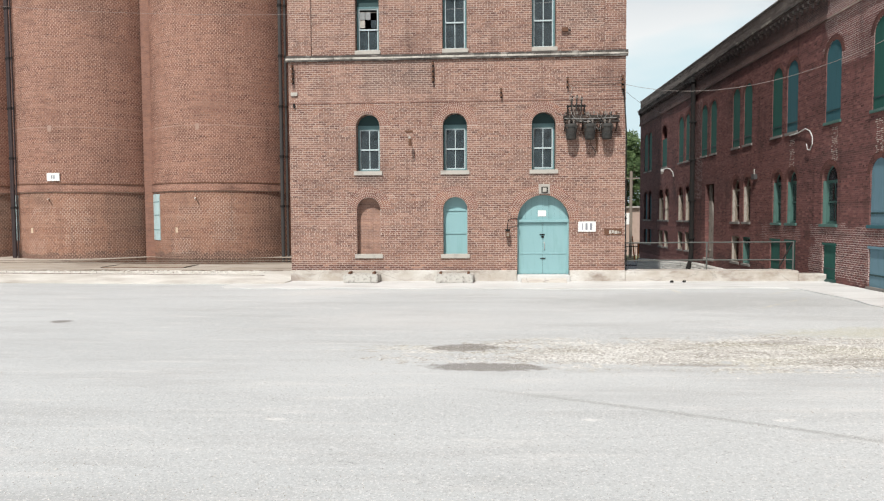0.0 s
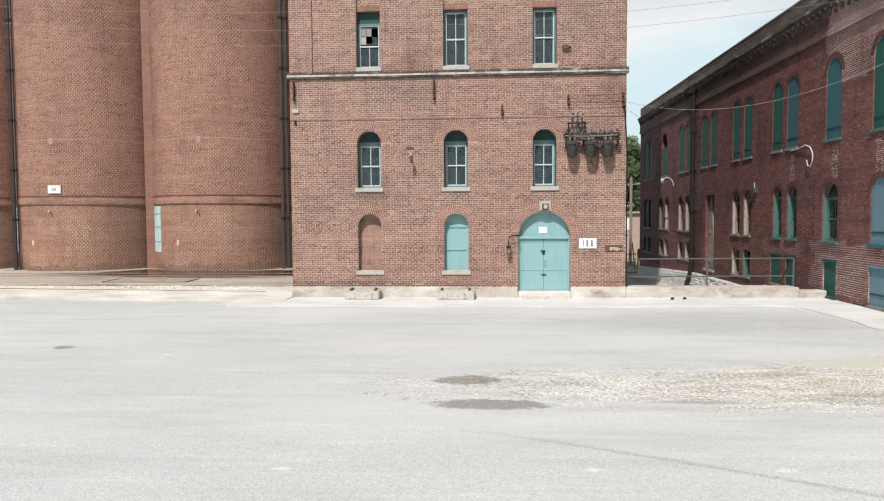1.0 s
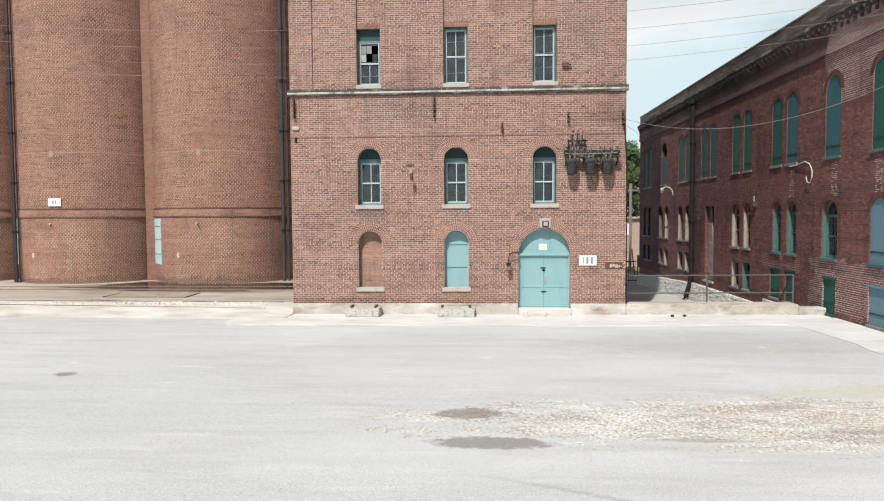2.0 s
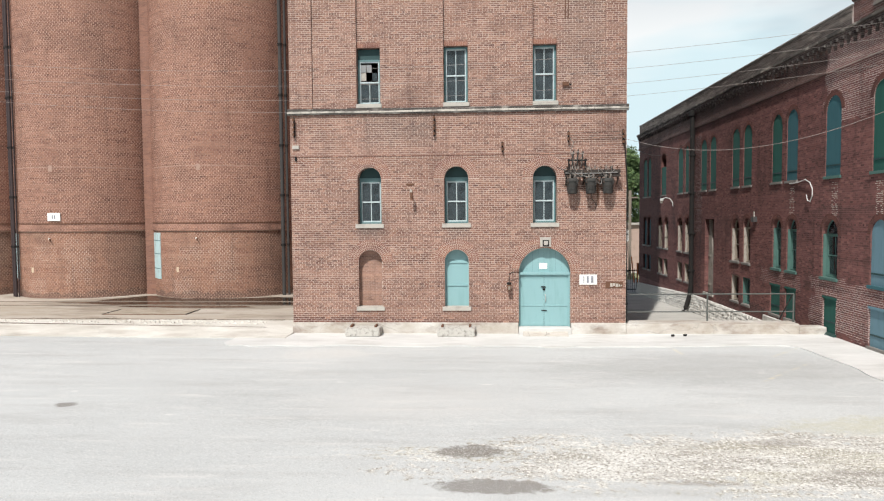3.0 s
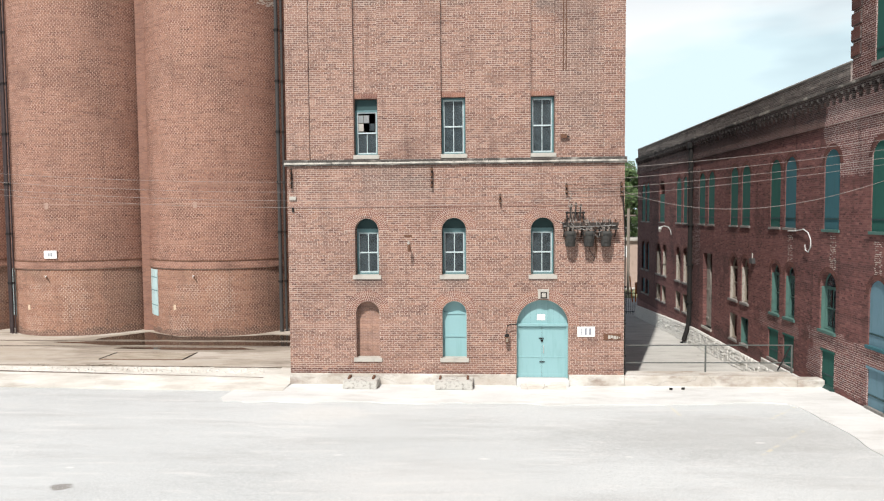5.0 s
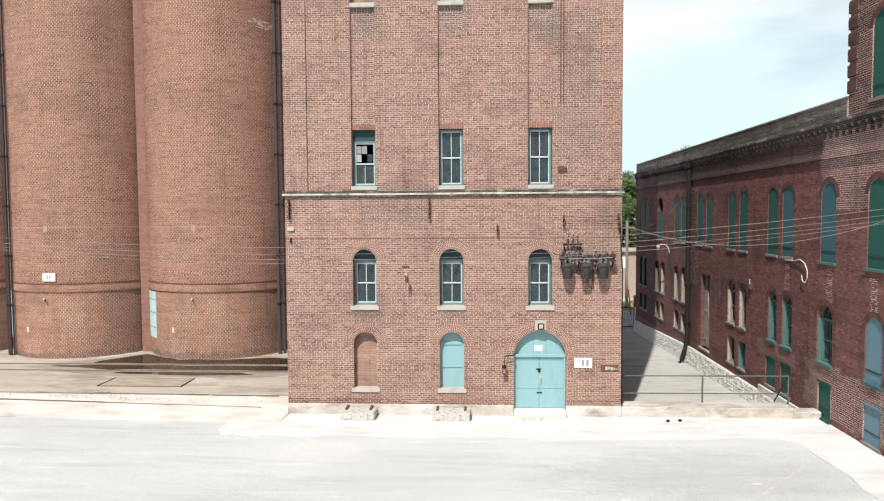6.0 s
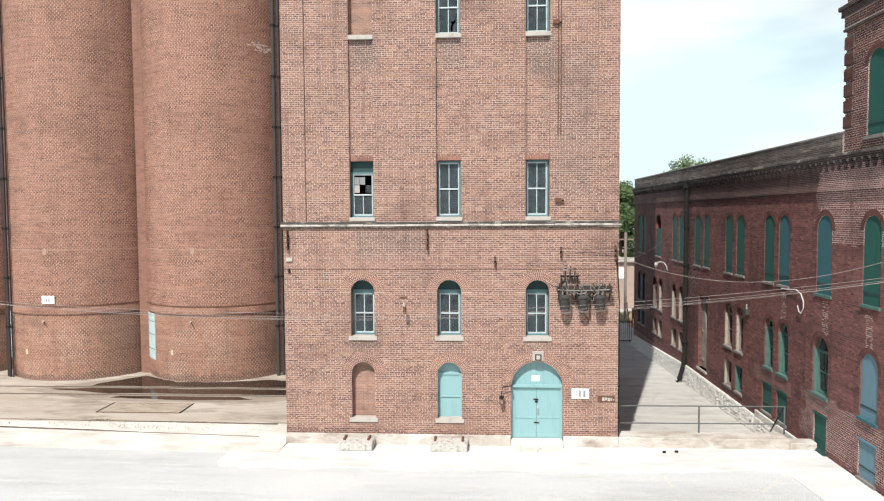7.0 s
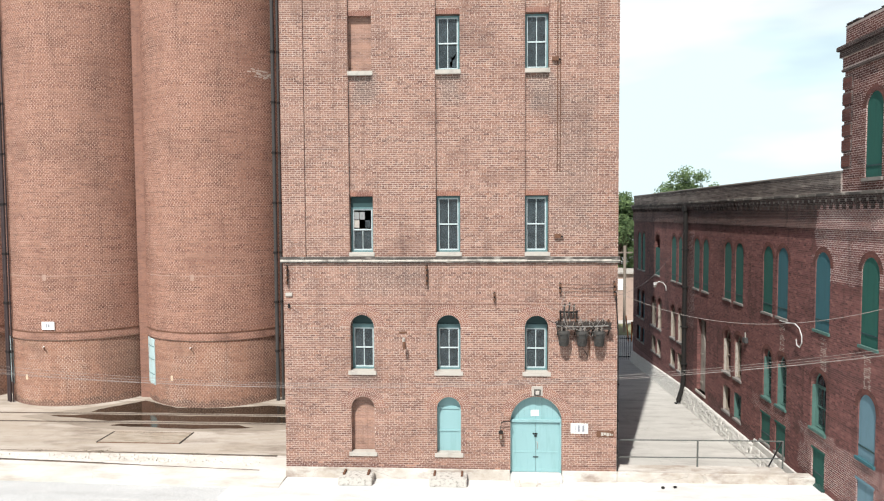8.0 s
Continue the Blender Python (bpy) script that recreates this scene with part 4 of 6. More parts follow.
for i, (a, b) in enumerate(COLS):
    c, r, w = (a + b) / 2, (b - a) / 2, b - a - 0.04
    # second storey, arched
    win = sash_window(c, 0.42, 4.874, 6.80, w, mill, TEAL_FRAME, frame_mat=TEAL_MID)
    head = part("head_board", prism(B(), arched(a, b, 6.80, 6.83, 0.53), 0.46, 0.5, "y"), TEAL_DARK, mill, "dark arched head board over the sashes")
    part("rail", box(B(), a + 0.02, b - 0.02, 0.40, 0.46, 6.8, 6.9), TEAL_MID, head)
    sill(a - 0.1, b + 0.1, 4.69, 4.861, -0.07, 0.5, mill)
    voussoirs(c, 6.83, r, 4, mill, BRICK_LOOSE)
    # third storey
    if i == 0:
        win = sash_window(c, 0.40, 10.12, 12.1, w, mill, TEAL_FRAME, frame_mat=TEAL_MID, lights=1, bare=True)
        part("muntin", box(B(), -0.016, 0.016, 0.068, 0.095, 10.25, 11.08), TEAL_FRAME, win)
        part("head_board", box(B(), a + 0.02, b - 0.02, 0.42, 0.48, 12.1, 12.56), TEAL_DARK, mill, "dark board over a broken window")
        # the upper sash has small lights, some pasted over, some out
        for k in range(6):
            px, pz = -w / 2 + 0.13 + (k % 3) * 0.245, 11.2 + (k // 3) * 0.36
            if k in (1, 5):
                continue
            q = part("pane", box(B(), px, px + 0.225, 0.045, 0.05, pz, pz + 0.33), (STONE, None, GLASS, PASTED, PASTED, None)[k], win, "small upper light")
        for px in (-0.24, 0.24):
            part("pane", box(B(), px - 0.2, px + 0.2, 0.078, 0.083, 10.26, 11.05), GLASS, win).visible_shadow = False
    else:
        sash_window(c, 0.40, 10.12, 12.56, w, mill, TEAL_FRAME, frame_mat=TEAL_MID)
    sill(a - 0.01, b + 0.06, 9.94, 10.11, -0.02, 0.55, mill)
    # fourth storey
    if i:
        sash_window(c, 0.40, 18.02, 20.38, w, mill, TEAL_FRAME, frame_mat=TEAL_MID, broken=(0, 1) if i == 1 else None)
    else:
        part("infill", box(B(), a, b, 0.42, 0.55, 18.0, 20.4), BRICK_INFILL, mill, "bricked-up window opening")
    sill(a - 0.01, b + 0.04, 17.82, 18.0, 0.03, 0.55, mill)
    # flat brick heads
    for z in (12.58, 20.4):
        bm = B()
        n = 14
        for k in range(n):
            u0 = a + (b - a) * k / n
            box(bm, u0 + 0.004, u0 + (b - a) / n - 0.004, 0.19, 0.24, z + 0.004, z + 0.2)
        tagged(part("flat_arch", bm, BRICK_LOOSE, mill), kind="stuff")
# ground storey
for i, (a, b) in enumerate(COLS[:2]):
    voussoirs((a + b) / 2, 3.19, (b - a) / 2, 4, mill, BRICK_LOOSE)
    sill(a - 0.1, b + 0.1, 1.03, 1.2, -0.07, 0.5, mill)
    shape = prism(B(), arched(a, b, 1.2, 3.19, 0.52), 0.34, 0.44, "y")
    if i == 0:
        part("infill", shape, BRICK_INFILL, mill, "bricked-up arched window")
    else:
        pan = part("window_board", shape, TEAL, mill, "teal painted boards over an arched window")
        part("rail", box(B(), a + 0.07, b - 0.07, 0.30, 0.34, 2.09, 2.16), TEAL, pan)
        part("rail", box(B(), a + 0.07, b - 0.07, 0.30, 0.34, 3.1, 3.2), TEAL, pan)
        for u in (a, b - 0.07):
            part("stile", box(B(), u, u + 0.07, 0.295, 0.34, 1.2, 3.25), TEAL, pan)
voussoirs(1.08, 2.66, 1.12, 4, mill, BRICK_LOOSE)
STEP = slab_mat("tan_mortar", (0.44, 0.395, 0.345), (0.55, 0.525, 0.485), (0.30, 0.25, 0.205), (50.0, 50.0), 0.6, 0.4, 1.8)
# double door under a boarded fanlight
bm = B()
box(bm, -0.04, 0.03, 0.2, 0.36, 0.3, 2.6)
box(bm, 2.13, 2.2, 0.2, 0.36, 0.3, 2.6)
box(bm, -0.04, 2.2, 0.17, 0.36, 2.58, 2.7, 0.01)
door = part("door", bm, TEAL, mill, "teal double door with boarded fanlight")
fan = part("fan_panel", prism(B(), arched(-0.04, 2.2, 2.7, 2.701, 1.07, 24), 0.3, 0.36, "y"), TEAL, door)
for k in range(9):
    u = 0.08 + k * 0.25
    h = math.sqrt(max(0.0, 1.10 ** 2 - (u + 0.0 - 1.08) ** 2))
    part("board_joint", box(B(), u - 0.003, u + 0.003, 0.296, 0.302, 2.72, 2.66 + h * 0.96), TEAL_MID, door)
for a, b in ((0.03, 1.075), (1.085, 2.13)):
    leaf = part("leaf", box(B(), a, b, 0.28, 0.34, 0.31, 2.58), TEAL, door)
    part("rail", box(B(), a + 0.02, b - 0.02, 0.262, 0.282, 1.18, 1.25, 0.006), TEAL, door)
    part("rail", box(B(), a + 0.02, b - 0.02, 0.262, 0.282, 2.44, 2.57, 0.006), TEAL, door)
    part("rail", box(B(), a + 0.02, b - 0.02, 0.262, 0.282, 0.32, 0.48, 0.006), TEAL, door)
part("bolt", box(B(), 0.94, 1.16, 0.235, 0.27, 2.02, 2.07, 0.008), DARK_METAL, door)
part("lock_box", box(B(), 1.02, 1.13, 0.235, 0.27, 1.9, 1.98, 0.008), DARK_METAL, door)
part("handle", tube(B(), [(1.14, 0.28, 1.38), (1.15, 0.22, 1.42), (1.15, 0.22, 1.66), (1.13, 0.28, 1.72)], 0.018), GALV, door)
part("hasp", box(B(), 0.96, 1.2, 0.24, 0.27, 0.98, 1.02, 0.006), DARK_METAL, door)
part("notice", box(B(), 0.87, 1.22, 0.288, 0.296, 2.84, 3.1), WHITE, door, "blank white notice")
part("step", box(B(), -0.05, 2.21, -0.34, 0.4, -0.2, 0.3, 0.03), CONCRETE_WHITE, mill, "pale worn concrete door step")
part("ramp", prism(B(), [(-0.72, 0.03), (-0.34, 0.17), (-0.34, 0.0), (-0.72, 0.0)], 0.12, 2.04, "x"), STEP, mill, "tan mortar fillet before the step")

# ---------- silos ----------
SR, SY = 4.78, 13.86


def ring_wall(r, z0, z1, seg=96, r2=None):
    bm = B()
    rings = []
    for rr, z in ((r, z0), (r2 or r, z1)):
        rings.append([bm.verts.new((rr * math.sin(2 * math.pi * i / seg), -rr * math.cos(2 * math.pi * i / seg), z)) for i in range(seg)])
    for i in range(seg):
        bm.faces.new((rings[0][i], rings[0][(i + 1) % seg], rings[1][(i + 1) % seg], rings[1][i]))
    for k, flip in ((0, -1), (1, 1)):
        bm.faces.new([bm.verts.new(v.co) for v in rings[k]][::flip])
    return bm


def on_drum(ang, r, z, du, dz, depth):
    """A curved patch on the drum: du wide, dz high, standing off by depth."""
    bm = B()
    n = 6
    cols = []
    for i in range(n + 1):
        a = ang + du / r * (i / n - 0.5)
        cols.append([bm.verts.new((q * math.sin(a), -q * math.cos(a), zz)) for q in (r - 0.02, r + depth) for zz in (z, z + dz)])
    for a, b in zip(cols, cols[1:]):
        bm.faces.new((a[2], b[2], b[3], a[3]))
        bm.faces.new((a[0], a[1], b[1], b[0]))
        bm.faces.new((a[1], a[3], b[3], b[1]))
        bm.faces.new((a[0], b[0], b[2], a[2]))
    for c in (cols[0], cols[-1]):
        bm.faces.new((c[0], c[2], c[3], c[1]))
    return bm


JOINT_PALE = plain_mat("weathered_silo_mortar", (0.37, 0.255, 0.205), 0.95, 0.3, 5.0, (0.24, 0.145, 0.11), 0.8)
TAN_SPOT = plain_mat("tan_cleanout_cover", (0.62, 0.50, 0.36), 0.8, 0.2, 4.0, (0.35, 0.26, 0.18), 0.4)


def silo(x):
    s = group("silo", "tall round red brick grain silo with stepped base", "silo", (x, SY, 0))
    base = part("base_drum", ring_wall(SR - 0.04, 0.2, 4.5), BRICK_SILO_BASE_BED, s)
    part("drum", ring_wall(SR, 4.9, 27.0), BRICK_SILO_BED, s)
    part("ledge", ring_wall(SR + 0.05, 4.44, 4.92, r2=SR + 0.03), BRICK_SILO, s)
    part("drip_course", ring_wall(SR + 0.06, 4.88, 4.93), RUST, s)
    part("joint_course", ring_wall(SR + 0.012, 8.225, 8.258), JOINT_PALE, s, "pale raised mortar joint")
    door = part("hatch_door", on_drum(-0.88, SR - 0.05, 1.5, 1.5, 2.8, 0.05), TEAL_PEEL, s, "tall peeling teal hatch door")
    for z in (2.1, 3.0, 3.8):
        part("hinge", on_drum(-0.88, SR - 0.002, z, 1.45, 0.05, 0.012), TEAL_MID, door)
    part("lamp_bracket", tube(B(), [(-0.35, -SR + 0.16, 3.86), (-0.35, -SR - 0.06, 4.0), (-0.3, -SR - 0.12, 3.98), (-0.24, -SR - 0.14, 3.84)], 0.035), RUST, s)
    part("stub", box(B(), -0.45, -0.36, -SR + 0.0, -SR + 0.22, 3.95, 4.05), WHITE, s)
    part("plate", on_drum(-0.04, SR, 7.98, 0.24, 0.36, 0.02), JOINT_PALE, s, "small tan plate set in the brick")
    part("cleanout", on_drum(-0.37, SR - 0.04, 1.98, 0.17, 0.3, 0.03), TAN_SPOT, s)
    for o in s.children:
        for p in o.data.polygons:
            p.use_smooth = len(p.vertices) == 4 and "drum" in o.name
    # header bricks with broad pale head joints, all round the sides that face the lot
    for r, z0, z1, mat in ((SR - 0.04, 0.3, 4.44, BRICK_SILO_BASE_PIECE), (SR, 4.95, 26.9, BRICK_SILO_PIECE)):
        n = round(2 * math.pi * r / 0.2)
        w = 2 * math.pi * r / n

        def place(u, z, d, r=r):
            a = u / r
            q = (r - 0.001 + d)
            return (q * math.sin(a), -q * math.cos(a), z)
        lay_bricks(s, mat, place, lambda low, high: [(-30 * w, 30 * w)], z0, z1, (w, 0.11), 0.007, 0.03, (0.003, 0.008), 0, 5)
    return s


SILO_INFILL = brick_mat("brick_silo_infill", "xz", (0.24, 0.128, 0.096), (0.185, 0.1, 0.077), (0.30, 0.19, 0.15), band=0.35, pale=(0.31, 0.175, 0.135), stain=(0.08, 0.045, 0.036))
SX = [-17.96, -26.9, -35.84]
first_silo = silo(SX[0])
for x in SX[1:]:
    copy_thing(first_silo, pose(x, SY, 0))
for x, reach in ((-22.43, 0.16), (-31.37, -0.5)):
    infill = part("infill_wall", box(B(), x - reach, x + 0.9, 11.36, 13.6, 0.2, 27.0, 0.03), SILO_INFILL)
    tagged(infill, "tall plain pinkish brick infill between two silos", "wall", group="silo infills", kind="structure")

rng = random.Random(19)
bm = B()
for k in range(46):
    # a ragged smear that thins out towards one side
    q = rng.random() ** 0.7
    patch = on_drum(0.68 + 0.36 * q, SR, 20.32 - 0.3 * q + rng.gauss(0, 0.10 + 0.1 * q), rng.uniform(0.08, 0.24), rng.uniform(0.03, 0.07), 0.012)
    me = bpy.data.meshes.new("smear")
    patch.to_mesh(me)
    bm.from_mesh(me)
    patch.free()
    bpy.data.meshes.remove(me)
tagged(part("mortar_patch", bm, MORTAR, first_silo, "pale smear of repair mortar"), kind="stuff")

# ---------- long brick warehouse with stair tower ----------
FLAKED = plain_mat("flaking_pale_paint", (0.36, 0.33, 0.285), 0.9, 0.4, 3.5, (0.07, 0.055, 0.045), 0.85, stretch=(4, 4, 1.2))
MORTAR_PALE = plain_mat("pale_mortar", (0.52, 0.47, 0.41), 0.95, 0.3, 3.0, (0.3, 0.25, 0.2), 0.4)
RUBBLE = plain_mat("whitewashed_rubble", (0.55, 0.535, 0.50), 0.95, 0.4, 2.5, (0.16, 0.14, 0.12), 0.7)
GREEN_FRAME = plain_mat("grey_green_frame_paint", (0.075, 0.15, 0.13), 0.6, 0.25, 3.0, (0.05, 0.08, 0.07), 0.5)
SILL_DARK = plain_mat("grimy_stone_sill", (0.20, 0.185, 0.17), 0.9, 0.4, 2.0, (0.07, 0.06, 0.055), 0.6)
GALV_DARK = plain_mat("dull_grey_rail_paint", (0.10, 0.108, 0.10), 0.6, 0.3, 5.0, (0.08, 0.06, 0.05), 0.5)
DARK = plain_mat("dark_groove", (0.03, 0.027, 0.025), 0.95)


def pebble_mat():
    m, t, s = mat_new("gravel_stone")
    isl = t.nodes.new("ShaderNodeNewGeometry").outputs["Random Per Island"]
    t.links.new(mix(t, isl, (0.22, 0.195, 0.16), (0.7, 0.68, 0.63)), s.inputs["Base Color"])
    s.inputs["Roughness"].default_value = 0.9
    return m


PEBBLE = pebble_mat()
RX, RTOP = 13.06, 13.35
ware = group("warehouse", "long dark red brick warehouse with green boarded arched windows", "building")
UP = [(-4.26, -3.1), (-0.8, 0.45), (3.05, 4.2), (4.72, 5.88), (8.5, 9.68), (10.28, 11.42), (14.2, 15.35), (16.0, 17.2), (19.9, 20.8), (21.35, 22.6), (25.92, 27.5), (30.85, 31.9), (32.35, 33.6)]
LO = [(-4.26, -3.1), (-0.7, 0.6), (3.0, 4.05), (4.66, 5.66), (8.55, 9.6), (10.15, 11.4), (19.7, 20.8), (21.4, 22.65), (25.25, 26.45), (26.98, 28.4), (30.85, 31.9), (32.35, 33.6)]
BA = [(-4.26, -3.1), (-0.68, 0.42), (3.0, 4.12), (4.7, 5.85), (8.5, 9.6), (10.15, 11.35), (19.7, 20.8), (21.4, 22.65), (25.4, 26.6), (27.0, 28.35), (30.85, 31.9), (32.35, 33.6)]
TOWER_Y = -1.55


def ba_z(y):
    """Foot and head of a basement window; the ground falls away down the alley."""
    return (0.12, 1.62) if y < 15 else (0.3, 1.6)


holes = [arched(a, b, 6.75, 10.1 - (b - a) / 2, (b - a) / 2) for a, b in UP]
holes += [arched(a, b, 2.45, 4.95 - (b - a) / 2, (b - a) / 2) for a, b in LO]
holes += [rect(a, b, *ba_z(a)) for a, b in BA]
holes += [rect(14.5, 16.2, 0.05, 4.85), arched(-4.2, -3.1, 13.05, 15.65, 0.55)]
outline = [(-40, -4.0), (35.3, -4.0), (35.3, RTOP), (TOWER_Y, RTOP), (TOWER_Y, 19.06), (-12, 19.06), (-12, RTOP), (-40, RTOP)]
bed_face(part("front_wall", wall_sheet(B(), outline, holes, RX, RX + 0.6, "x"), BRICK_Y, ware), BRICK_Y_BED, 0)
for x0, x1, y0, y1, z0, z1 in ((RX + 0.6, RX + 20, 34.7, 35.3, -4.0, RTOP), (RX + 20, RX + 20.6, -40, 35.3, -4.0, RTOP), (RX + 0.6, RX + 20, -40, -39.4, -4.0, RTOP)):
    part("side_wall", box(B(), x0, x1, y0, y1, z0, z1), BRICK, ware)
part("roof", box(B(), RX + 0.6, RX + 20, -39.4, 34.7, RTOP - 0.5, RTOP - 0.15), STONE_GREY, ware)
part("coping", box(B(), RX - 0.06, RX + 0.66, TOWER_Y + 0.01, 35.36, RTOP, RTOP + 0.09, 0.02), STONE_GREY, ware)
part("tower_side", box(B(), RX + 0.6, RX + 10, TOWER_Y - 0.6, TOWER_Y, RTOP - 0.1, 19.06), BRICK, ware)
part("tower_side", box(B(), RX + 0.6, RX + 10, -12.0, -11.4, RTOP - 0.1, 19.06), BRICK, ware)
part("tower_roof", box(B(), RX - 0.02, RX + 10, -12.02, TOWER_Y + 0.04, 19.06, 19.1, 0.01), BRICK_SOOT, ware)
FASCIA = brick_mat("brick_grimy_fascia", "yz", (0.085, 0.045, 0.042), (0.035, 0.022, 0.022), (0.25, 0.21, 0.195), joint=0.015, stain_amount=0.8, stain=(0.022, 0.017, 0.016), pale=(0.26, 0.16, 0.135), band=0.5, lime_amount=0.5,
                   # fascia top: soot together with painted shade under the cap
                   soot_shades=[(RX, RX + 40, 11.9, 12.5, 0.7)], soot=(0.02, 0.017, 0.017))
PARAPET = brick_mat("brick_parapet", "yz", (0.062, 0.045, 0.042), (0.026, 0.021, 0.021), (0.28, 0.25, 0.23), joint=0.017, bed_strength=0.9, stain_amount=0.75, stain=(0.03, 0.026, 0.025), pale=(0.40, 0.36, 0.32), band=0.5, streak=0.75, lime_amount=0.5)
STOP = plain_mat("grimy_lime_mortar", (0.26, 0.235, 0.21), 0.95, 0.5, 1.2, (0.05, 0.045, 0.04), 0.9, grain=5.0)
CAP_PALE = plain_mat("lime_stained_cap", (0.10, 0.09, 0.08), 0.95, 0.6, 2.4, (0.50, 0.46, 0.40), 1.0, grain=5.0, stretch=(1, 0.6, 1))
CAP_SOOT = plain_mat("sooty_cap", (0.055, 0.05, 0.046), 0.95, 0.6, 2.0, (0.30, 0.27, 0.235), 0.8, grain=5.0, stretch=(1, 0.6, 1))
# corbelled brick cornice
part("parapet", box(B(), RX - 0.03, RX + 0.01, TOWER_Y + 0.1, 35.3, 12.57, RTOP - 0.003), PARAPET, ware, "sooty lime-streaked parapet brickwork")
cor = part("cornice", box(B(), RX - 0.22, RX + 0.01, -39.9, 35.4, 12.3, 12.45), BRICK_SOOT, ware, "soot-blackened corbelled brick cornice")
rng = random.Random(55)
y = -12.0
while y < 35.4:
    y1 = min(35.45, y + rng.uniform(0.6, 1.4))
    part("cap_stone", box(B(), RX - 0.29 + rng.uniform(-0.02, 0.02), RX + 0.01, y + 0.006, y1 - 0.006, 12.44, 12.56 + rng.uniform(-0.03, 0.012), 0.012), CAP_PALE if rng.random() < 0.6 else CAP_SOOT, cor)
    y = y1
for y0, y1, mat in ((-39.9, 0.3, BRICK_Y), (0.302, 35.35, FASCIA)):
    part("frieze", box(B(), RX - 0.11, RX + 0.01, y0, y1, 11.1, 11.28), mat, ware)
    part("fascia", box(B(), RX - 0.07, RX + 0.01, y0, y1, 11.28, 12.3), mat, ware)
bm = B()
y = -20.0
while y < 35.2:
    box(bm, RX - 0.21, RX - 0.065, y, y + 0.2, 12.08, 12.3)
    box(bm, RX - 0.14, RX - 0.065, y + 0.03, y + 0.17, 11.9, 12.08)
    y += 0.5
tagged(part("corbel", bm, BRICK_SOOT, ware, "row of small brick corbels"), kind="stuff")
bm = B()
y = -20.1
while y < 35.2:
    box(bm, RX - 0.2, RX - 0.065, y + 0.36, y + 0.47, 12.2, 12.3)
    y += 0.5
tagged(part("corbel_infill", bm, STOP, ware, "pale mortar stops between the corbels"), kind="stuff")
# tower: quoins, cornice, tall window
z = 13.5
while z < 17.2:
    part("quoin", box(B(), RX - 0.06, RX + 0.3, TOWER_Y - 0.62, TOWER_Y + 0.07, z, z + 0.5, 0.035), BRICK_SOOT, ware)
    z += 0.62
tc_ = part("tower_cornice", box(B(), RX - 0.26, RX + 10, -12.3, TOWER_Y + 0.24, 18.12, 18.3, 0.03), BRICK_SOOT, ware)
part("cornice_step", box(B(), RX - 0.16, RX + 10, -12.2, TOWER_Y + 0.15, 17.86, 18.12), BRICK_SOOT, tc_)
part("cornice_step", box(B(), RX - 0.07, RX + 10, -12.1, TOWER_Y + 0.06, 17.4, 17.86), BRICK_Y_BED, tc_)
part("cornice_step", box(B(), RX - 0.11, RX + 10, -12.1, TOWER_Y + 0.1, 17.3, 17.4, 0.02), BRICK_SOOT, tc_)
rng = random.Random(23)
for k in range(9):
    y = TOWER_Y - 0.1 - 1.15 * k
    part("coping_brick", box(B(), RX - rng.uniform(0.03, 0.06), RX + 0.25, y - rng.uniform(0.25, 0.9), y, 19.1, 19.1 + rng.uniform(0.03, 0.06), 0.01), BRICK_SOOT, ware)
MORTAR_DARK = plain_mat("grimy_mortar", (0.15, 0.085, 0.075), 0.95, 0.3, 3.0, (0.05, 0.035, 0.03), 0.5)
BRICK_LOOSE_D = brick_mat("brick_single_dark", "yz", (0.135, 0.058, 0.05), (0.075, 0.036, 0.033), (0.12, 0.05, 0.043), size=(0.5, 0.17), joint=0.001, pale=(0.15, 0.075, 0.063), band=0.2, lime_amount=0.1)


def rings(a, b, zs, n):
    voussoirs((a + b) / 2, zs, (b - a) / 2, n, ware, BRICK_LOOSE_D, "x", RX, MORTAR_DARK)


def board(a, b, z0, top, d, mat, arch=True):
    """A painted board that closes an opening, with its two battens."""
    r = (b - a) / 2
    shape = arched(a, b, z0, top - r, r) if arch else rect(a, b, z0, top)
    p = part("window_board", prism(B(), shape, RX + d, RX + d + 0.06, "x"), mat, ware, "painted board closing a window")
    part("batten", box(B(), RX + d - 0.025, RX + d, a + 0.02, b - 0.02, z0 + 0.42, z0 + 0.48), TEAL_DARK, p)
    return p


for a, b in UP:
    mat = BLUE_DARK if a in (3.05, -0.8) else GREEN
    if a == 25.92:
        board(a, b, 6.75, 9.0, 0.06, mat, False)
    else:
        board(a, b, 6.75, 10.1, 0.035, mat)
    rings(a, b, 10.1 - (b - a) / 2, 2)
    sill(a - 0.08, b + 0.08, 6.64, 6.75, RX - 0.07, RX + 0.2, ware, GREEN_FRAME if a < 2 else SILL_DARK, "x")
board(-4.2, -3.1, 13.05, 16.2, 0.05, GREEN)
rings(-4.2, -3.1, 15.65, 2)
sill(-4.3, -3.0, 12.92, 13.05, RX - 0.08, RX + 0.2, ware, SILL_DARK, "x")
